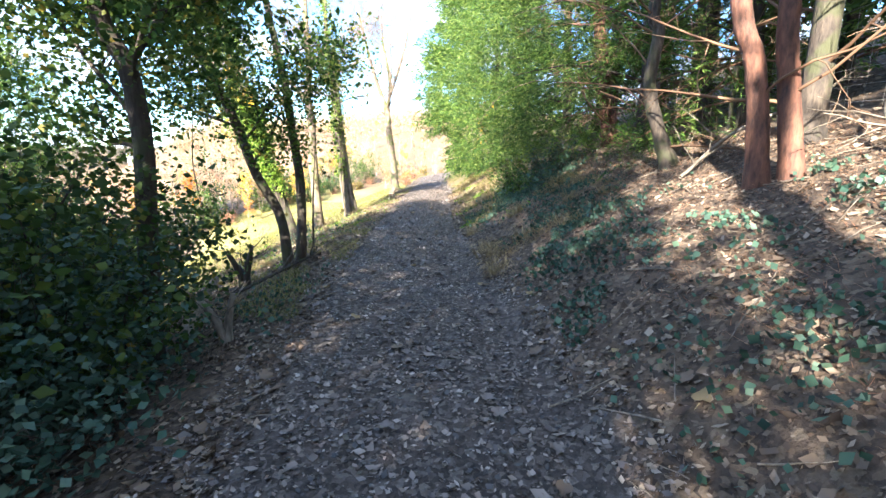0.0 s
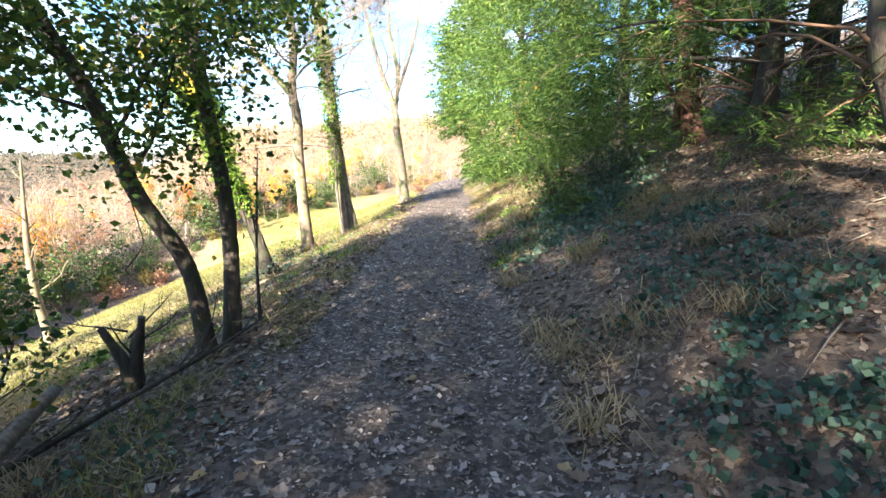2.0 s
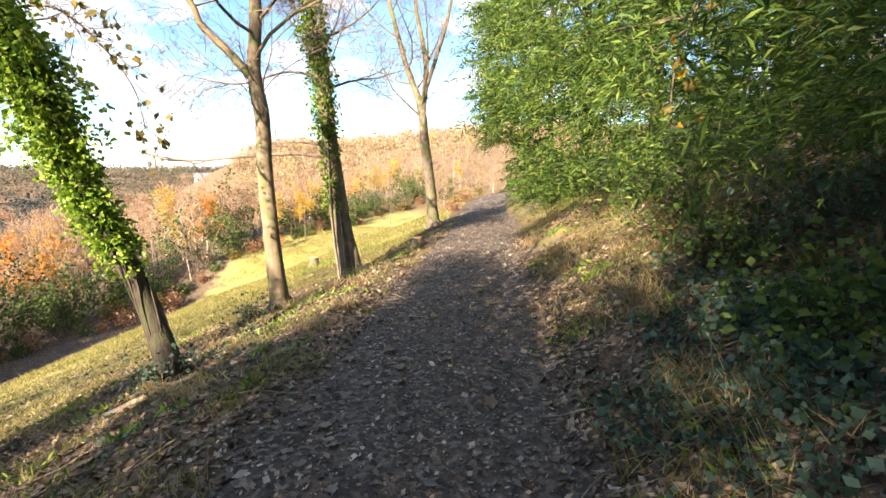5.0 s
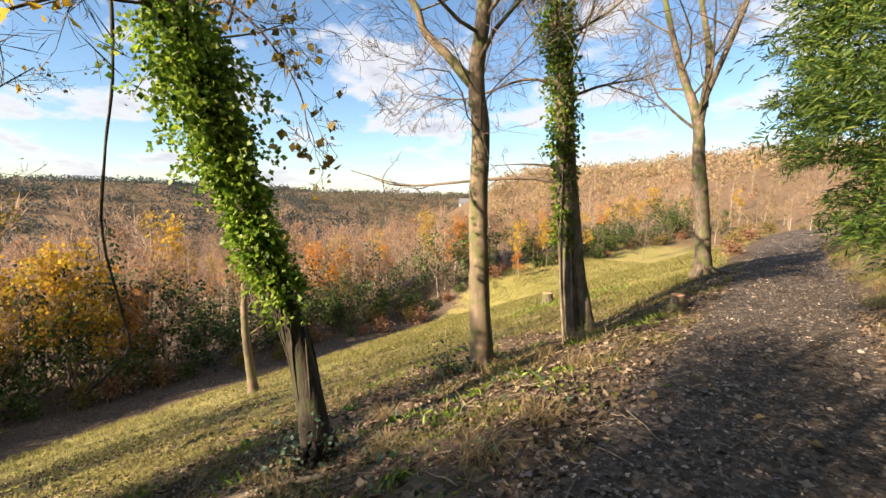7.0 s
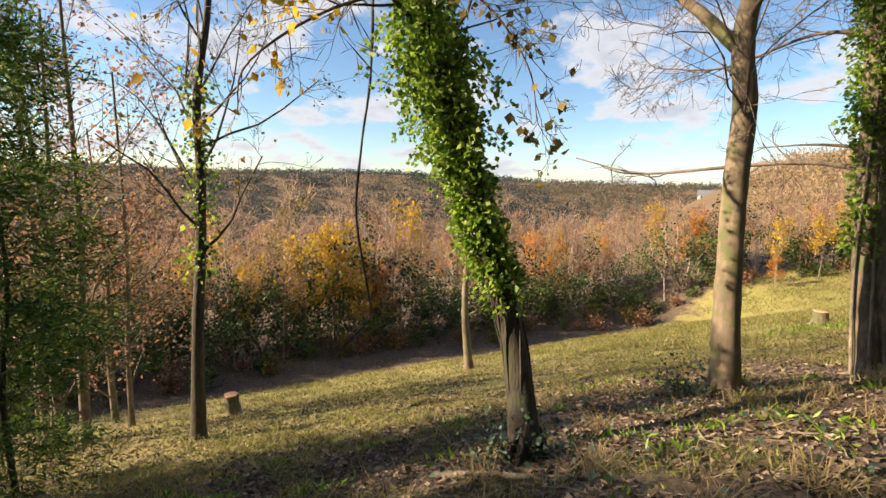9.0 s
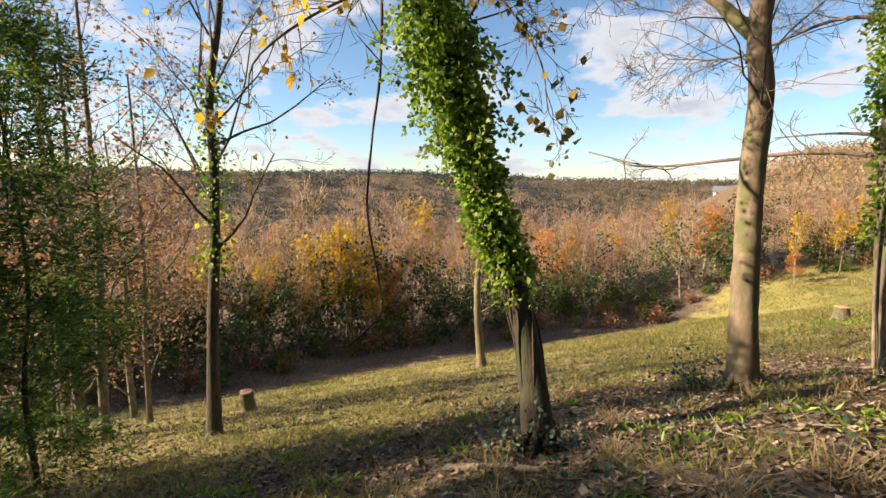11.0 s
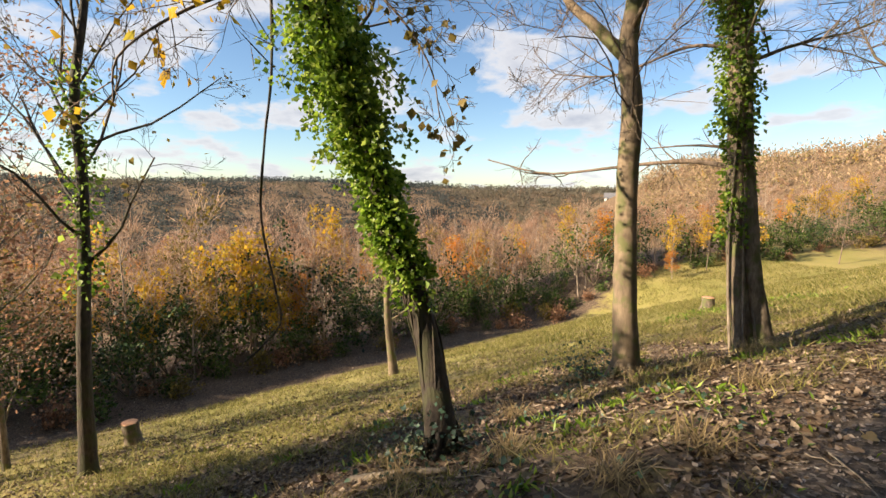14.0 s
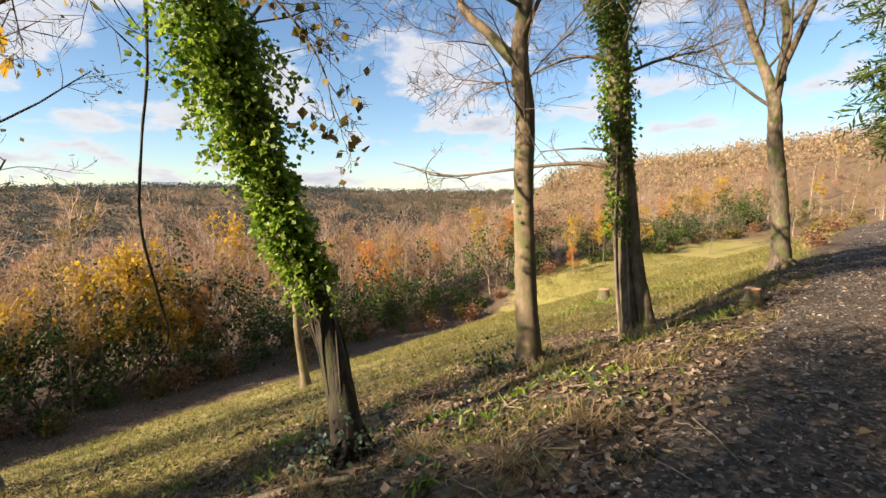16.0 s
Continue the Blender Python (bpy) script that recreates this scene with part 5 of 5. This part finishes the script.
for k in range(64):
    # rosettes of fresh green leaves among the litter
    s0 = rl.uniform(-5.5, -1.2) if k % 4 else rl.uniform(0.9, 2.4)
    y0, m = rl.uniform(7.5, 17.0), 36
    x, y = path_x(y0) + s0 + 0.09 * rl.standard_normal(m), y0 + 0.09 * rl.standard_normal(m)
    leaves(g, rl, on_ground(x, y) + [0, 0, 0.012], rl.standard_normal((m, 3)) * [1, 1, 0.25] + [0, 0, 0.75], np.full(m, 0.075), 0.28, 0.1, 0.3)
tagged(part("weeds", g, M_IVY), "bright green low weeds in the grass", "weeds", kind="stuff")
g = Geo()
for n, s0, s1, y0, y1, hh in ((6000, 0.9, 2.8, 5.5, 9, 0.11), (9000, 0.8, 2.6, 11, 34, 0.16), (5000, -8, -2.6, 8, 24, 0.10)):
    x, y = scatter(rl, n, s0, s1, y0, y1)
    k = value_noise(x, y, 0.9, 26) > 0.56
    blades(g, rl, x[k], y[k], hh, 0.008, 1.1)
for k in range(70):
    # tussocks with arching blades
    s0 = rl.uniform(0.9, 2.8) if k % 3 else rl.uniform(-4.5, -1.2)
    y0 = rl.uniform(5.0, 20.0)
    m = 90
    a, L = rl.random(m) * 6.283, rl.uniform(0.12, 0.30, m)
    d = np.stack([np.cos(a), np.sin(a), 0.6 + 0.5 * rl.random(m)], -1)
    root = on_ground(path_x(y0) + s0 + 0.06 * rl.standard_normal(m), y0 + 0.06 * rl.standard_normal(m))
    mid = root + d * L[:, None] * 0.55
    tip = mid + d * [1, 1, -0.5] * L[:, None] * 0.6
    sd = np.stack([-np.sin(a), np.cos(a), np.zeros(m)], -1) * 0.003
    b = np.arange(m)[:, None] * 5
    g.add(np.stack([root - sd, root + sd, mid + sd, mid - sd, tip], 1), np.concatenate([b + [0, 1, 2], b + [0, 2, 3], b + [3, 2, 4]]))
tagged(part("dry_grass", g, M_STRAW), "bleached dry straw-coloured grass tufts", "grass", kind="stuff")

g = Geo()
for cx, cy, ax, ay, n in ((1.3, 9.5, 0.45, 0.75, 5200), (1.45, 5.2, 0.35, 0.75, 3000), (1.15, 3.3, 0.25, 0.4, 700), (2.7, 3.5, 0.35, 0.35, 900), (2.0, 7.3, 0.3, 0.5, 900), (1.7, 1.9, 0.35, 0.4, 500),
                          (2.3, 10.8, 0.5, 0.9, 1800), (-1.9, 4.6, 0.35, 0.8, 500), (-2.6, 10.6, 0.6, 1.4, 350), (-3.6, 12.4, 0.6, 0.9, 350)):
    x, y = cx + ax * rl.standard_normal(n), cy + ay * rl.standard_normal(n)
    k = (value_noise(x, y, 0.35, 27) > 0.38) & (np.abs(x - path_x(y)) > 0.95)
    x, y = x[k], y[k]
    nrm = slope_normal(x, y)
    p = on_ground(x, y) + nrm * (0.01 + 0.05 * rl.random((len(x), 1)))
    leaves(g, rl, p, rl.standard_normal((len(x), 3)) + nrm * 0.5, np.full(len(x), 0.042), 0.9, 0.06, 0.3)
tagged(part("ground_ivy", g, M_GIVY), "glossy dark ivy leaves carpeting the bank", "ivy", kind="stuff")

g = Geo()
for n, s0, s1, y0, y1, hh in ((12000, 1.5, 4.6, 0, 8, 0.10), (4000, 2.0, 6.0, 8, 14, 0.12)):
    x, y = scatter(rl, n, s0, s1, y0, y1)
    blades(g, rl, x, y, hh * 0.35, 0.006, 2.4)
tagged(part("needle_litter", g, M_RUSSET), "rust-brown fallen needles and straw on the bank", "needles", kind="stuff")


# the largest leaves on the path, one by one
LEAF_MESH = [lobed_leaf(900 + k, 5 if k % 2 else 3, 0.034 + 0.005 * k).mesh("fallen_leaf", (M_BANKLEAF, M_PATHLEAF, M_STRAW, M_BANKLEAF, M_OLIVE)[k]) for k in range(5)]
for k in range(280):
    yy = 1.2 + 15.0 * rl.random() ** 1.1
    xx = float(path_x(yy)) + (rl.uniform(-1.3, 1.3) if k % 3 else rl.uniform(-3.2, 2.4))
    ob = new("fallen_leaf", LEAF_MESH[(0, 1, 1, 3, 3, 1, 0, 1, 2)[k % 9]])
    nrm = Vector(slope_normal(np.array([xx]), np.array([yy]))[0])
    q = nrm.to_track_quat("Z", "Y").to_matrix().to_4x4()
    ob.parent = ground
    sc = rl.uniform(0.7, 1.35)
    ob.matrix_basis = Matrix.Translation((xx, yy, float(height(xx, yy)) + 0.008)) @ q @ pose(0, 0, 0, rl.uniform(-18, 18), rl.uniform(-18, 18), rl.uniform(0, 360)) @ Matrix.Diagonal((sc, sc, sc, 1))

# sticks lying about
g = Geo()
for k in range(420):
    s, yy = (rl.uniform(0.7, 4.0) if rl.random() < 0.5 else rl.uniform(-3.6, -0.7)), rl.uniform(0.5, 18)
    xx = float(path_x(yy)) + s
    a, L = rl.random() * 6.28, rl.uniform(0.12, 0.55)
    px = xx + np.cos(a) * np.linspace(-0.5, 0.5, 5) * L
    py = yy + np.sin(a) * np.linspace(-0.5, 0.5, 5) * L
    pz = height(px, py) + 0.012 + 0.02 * rl.random(5)
    tube(g, np.stack([px, py, pz], -1), np.linspace(0.007, 0.002, 5) * rl.uniform(0.5, 1.3), 4)
tagged(part("fallen_twigs", g, M_DEADWOOD), "thin pale dead twigs strewn on the ground", "twigs", kind="stuff")


# ---------------------------------------------------------------- stumps, logs, fence, house
def stump(x, y, r, h, seed, label, lean=(0, 0)):
    rng = np.random.default_rng(seed)
    base = on_ground(x, y)
    t = thing("tree_stump", *base, label, "stump")
    g = Geo()
    q = np.linspace(-0.12, h, 7)
    pts = np.stack([lean[0] * q, lean[1] * q, q], -1)
    tube(g, pts, r * (1 + 0.35 * np.exp(-np.maximum(q, 0) / 0.08)), 14, 0.04, rng)
    part("bark", g, M_ASH, t)
    g = Geo()
    top = pts[-1]
    tube(g, [top - [0, 0, 0.01], top + [0, 0, 0.006], top + [0, 0, 0.012]], [r * 1.0, r * 0.97, r * 0.9], 14, 0.02, rng, cap=True)
    part("cut_face", g, M_CUT, t, "pale reddish sawn face")
    return t


stump(-11.8, 9.62, 0.15, 0.52, 601, "short sawn tree stump with a reddish cut face in the meadow", (0.05, -0.1))
stump(-8.07, 25.9, 0.20, 0.42, 602, "weathered sawn tree stump in the grass")
stump(-1.95, 17.2, 0.10, 0.22, 603, "low dark tree stump beside the path")


def broken_stump(x, y, size, material, label, seed):
    rng = np.random.default_rng(seed)
    base = on_ground(x, y)
    t = thing("broken_stump", *base, label, "stump")
    t.scale = (size, size, size)
    for k, (dx, dy, h) in enumerate(((-0.12, 0.0, 0.42), (0.06, 0.02, 0.5))):
        g = Geo()
        tube(g, smooth_line([(0, 0, -0.1), (dx * 0.4, dy, h * 0.4), (dx * 1.6, dy, h)], 9), np.linspace(0.06, 0.022, 9), 9, 0.12, rng, cap=True)
        part("stem", g, material, t)
    for k in range(5):
        g = Geo()
        grow(g, rng, (0, 0, 0.2 + 0.05 * k), (rng.standard_normal(), rng.standard_normal(), 0.3), 0.4, 0.01, 1, 3)
        part("twig", g, material, t)


broken_stump(-3.0, 6.78, 1.3, M_DARK, "jagged dark broken stump with two splintered stems", 610)
broken_stump(-1.8, 3.62, 0.85, M_DEADWOOD, "pale broken stump leaning beside the path", 611)


def fallen(name, label, pts, radii, material, seed, twiggy=0):
    rng = np.random.default_rng(seed)
    base = on_ground(pts[0][0], pts[0][1])
    t = thing(name, *base, label, "log")
    line = smooth_line([(px, py, float(height(px, py)) + dz) for px, py, dz in pts], 16) - base
    g = Geo()
    tube(g, line, np.interp(np.linspace(0, 1, 16), np.linspace(0, 1, len(radii)), radii), 9, 0.05, rng, cap=True)
    part("stem", g, material, t)
    if twiggy:
        for k in range(twiggy):
            g = Geo()
            grow(g, rng, line[rng.integers(2, 15)], (rng.standard_normal(), rng.standard_normal(), 0.4), 0.6, 0.012, 1, 3, 0.0)
            part("branch", g, material, t)


fallen("fallen_log", "pale barkless fallen log on the slope edge", [(-2.5, 4.2, 0.03), (-2.8, 4.85, 0.10), (-2.98, 5.5, 0.22), (-3.1, 6.1, 0.34)], [0.065, 0.06, 0.055, 0.045], M_DEADWOOD, 621)
fallen("fallen_branch", "dead branch lying along the path's edge", [(-3.3, 5.0, 0.08), (-2.6, 5.7, 0.10), (-2.1, 6.6, 0.08), (-2.0, 7.3, 0.05)], [0.02, 0.02, 0.016, 0.01], M_DARK, 622, 9)
fallen("fallen_branch", "grey dead branch half buried in leaves", [(-3.9, 10.95, 0.02), (-3.55, 11.25, 0.03), (-3.3, 11.45, 0.02)], [0.03, 0.032, 0.02], M_DEADWOOD, 623)
fallen("fallen_branch", "crooked pale dead branches on the bank", [(3.3, 3.0, 0.1), (3.5, 3.8, 0.22), (4.2, 4.6, 0.3)], [0.022, 0.02, 0.012], M_DEADWOOD, 624, 6)
fallen("fallen_branch", "crooked pale dead branches on the bank", [(2.6, 5.2, 0.05), (3.4, 5.6, 0.2), (4.4, 5.7, 0.25)], [0.02, 0.018, 0.012], M_DEADWOOD, 625, 6)


def wire_fence():
    t = thing("wire_fence", 4.6, 4.0, float(height(4.6, 4.0)), "old galvanised stock-wire fence in the wood on the bank", "fence")
    o = np.array(t.location)
    ys = np.arange(-1.0, 11.0, 0.25)
    xs = 4.6 + 0.1 * np.sin(ys)
    z = height(xs, ys)
    for h in (0.1, 0.28, 0.46, 0.66, 0.88, 1.1):
        g = Geo()
        tube(g, np.stack([xs, ys, z + h], -1) - o, np.full(len(ys), 0.0018), 4)
        part("wire", g, M_WIRE, t)
    g = Geo()
    for a, b, c in zip(xs, ys, z):
        tube(g, np.array([(a, b, c + 0.05), (a + 0.01, b, c + 0.6), (a, b, c + 1.12)]) - o, [0.0015] * 3, 4)
    part("stay_wires", g, M_WIRE, t)
    for yy in (-0.6, 2.2, 5.0, 7.8, 10.6):
        g = Geo()
        xx = 4.63
        zz = float(height(xx, yy))
        tube(g, np.array([(xx, yy, zz - 0.2), (xx, yy, zz + 0.6), (xx, yy, zz + 1.25)]) - o, [0.045, 0.043, 0.04], 8, cap=True)
        part("post", g, M_DEADWOOD, t)


wire_fence()


def box(geo, lo, hi):
    (a, b, c), (d, e, f) = lo, hi
    geo.add([(a, b, c), (d, b, c), (d, e, c), (a, e, c), (a, b, f), (d, b, f), (d, e, f), (a, e, f)],
            [(0, 3, 2, 1), (4, 5, 6, 7), (0, 1, 5, 4), (1, 2, 6, 5), (2, 3, 7, 6), (3, 0, 4, 7)])


def house():
    x, y = HOUSE
    z = float(height(x, y)) + 2.4
    t = thing("house", x, y, z, "small white rendered house with a grey roof among far trees", "house")
    t.rotation_euler = (0, 0, radians(35))
    t.scale = (0.75, 0.75, 0.7)
    g = Geo()
    box(g, (-4, -3, -6), (4, 3, 4.0))
    part("wall", g, M_WHITE, t, smooth=False)
    g = Geo()
    g.add([(-4.4, -3.4, 3.9), (4.4, -3.4, 3.9), (4.4, 3.4, 3.9), (-4.4, 3.4, 3.9), (-4.4, 0, 6.6), (4.4, 0, 6.6)], [(0, 1, 5, 4), (2, 3, 4, 5)])
    g.add([(-4.4, -3.4, 3.9), (-4.4, 3.4, 3.9), (-4.4, 0, 6.6), (4.4, -3.4, 3.9), (4.4, 3.4, 3.9), (4.4, 0, 6.6)], [(0, 2, 1), (3, 4, 5)])
    part("roof", g, M_SLATE, t, smooth=False)
    for wx in (-2.5, 0, 2.5):
        for wz in (0.6, 2.6):
            g = Geo()
            box(g, (wx - 0.5, -3.05, wz), (wx + 0.5, -2.98, wz + 1.1))
            part("window", g, M_GLASSDARK, t, smooth=False)


house()
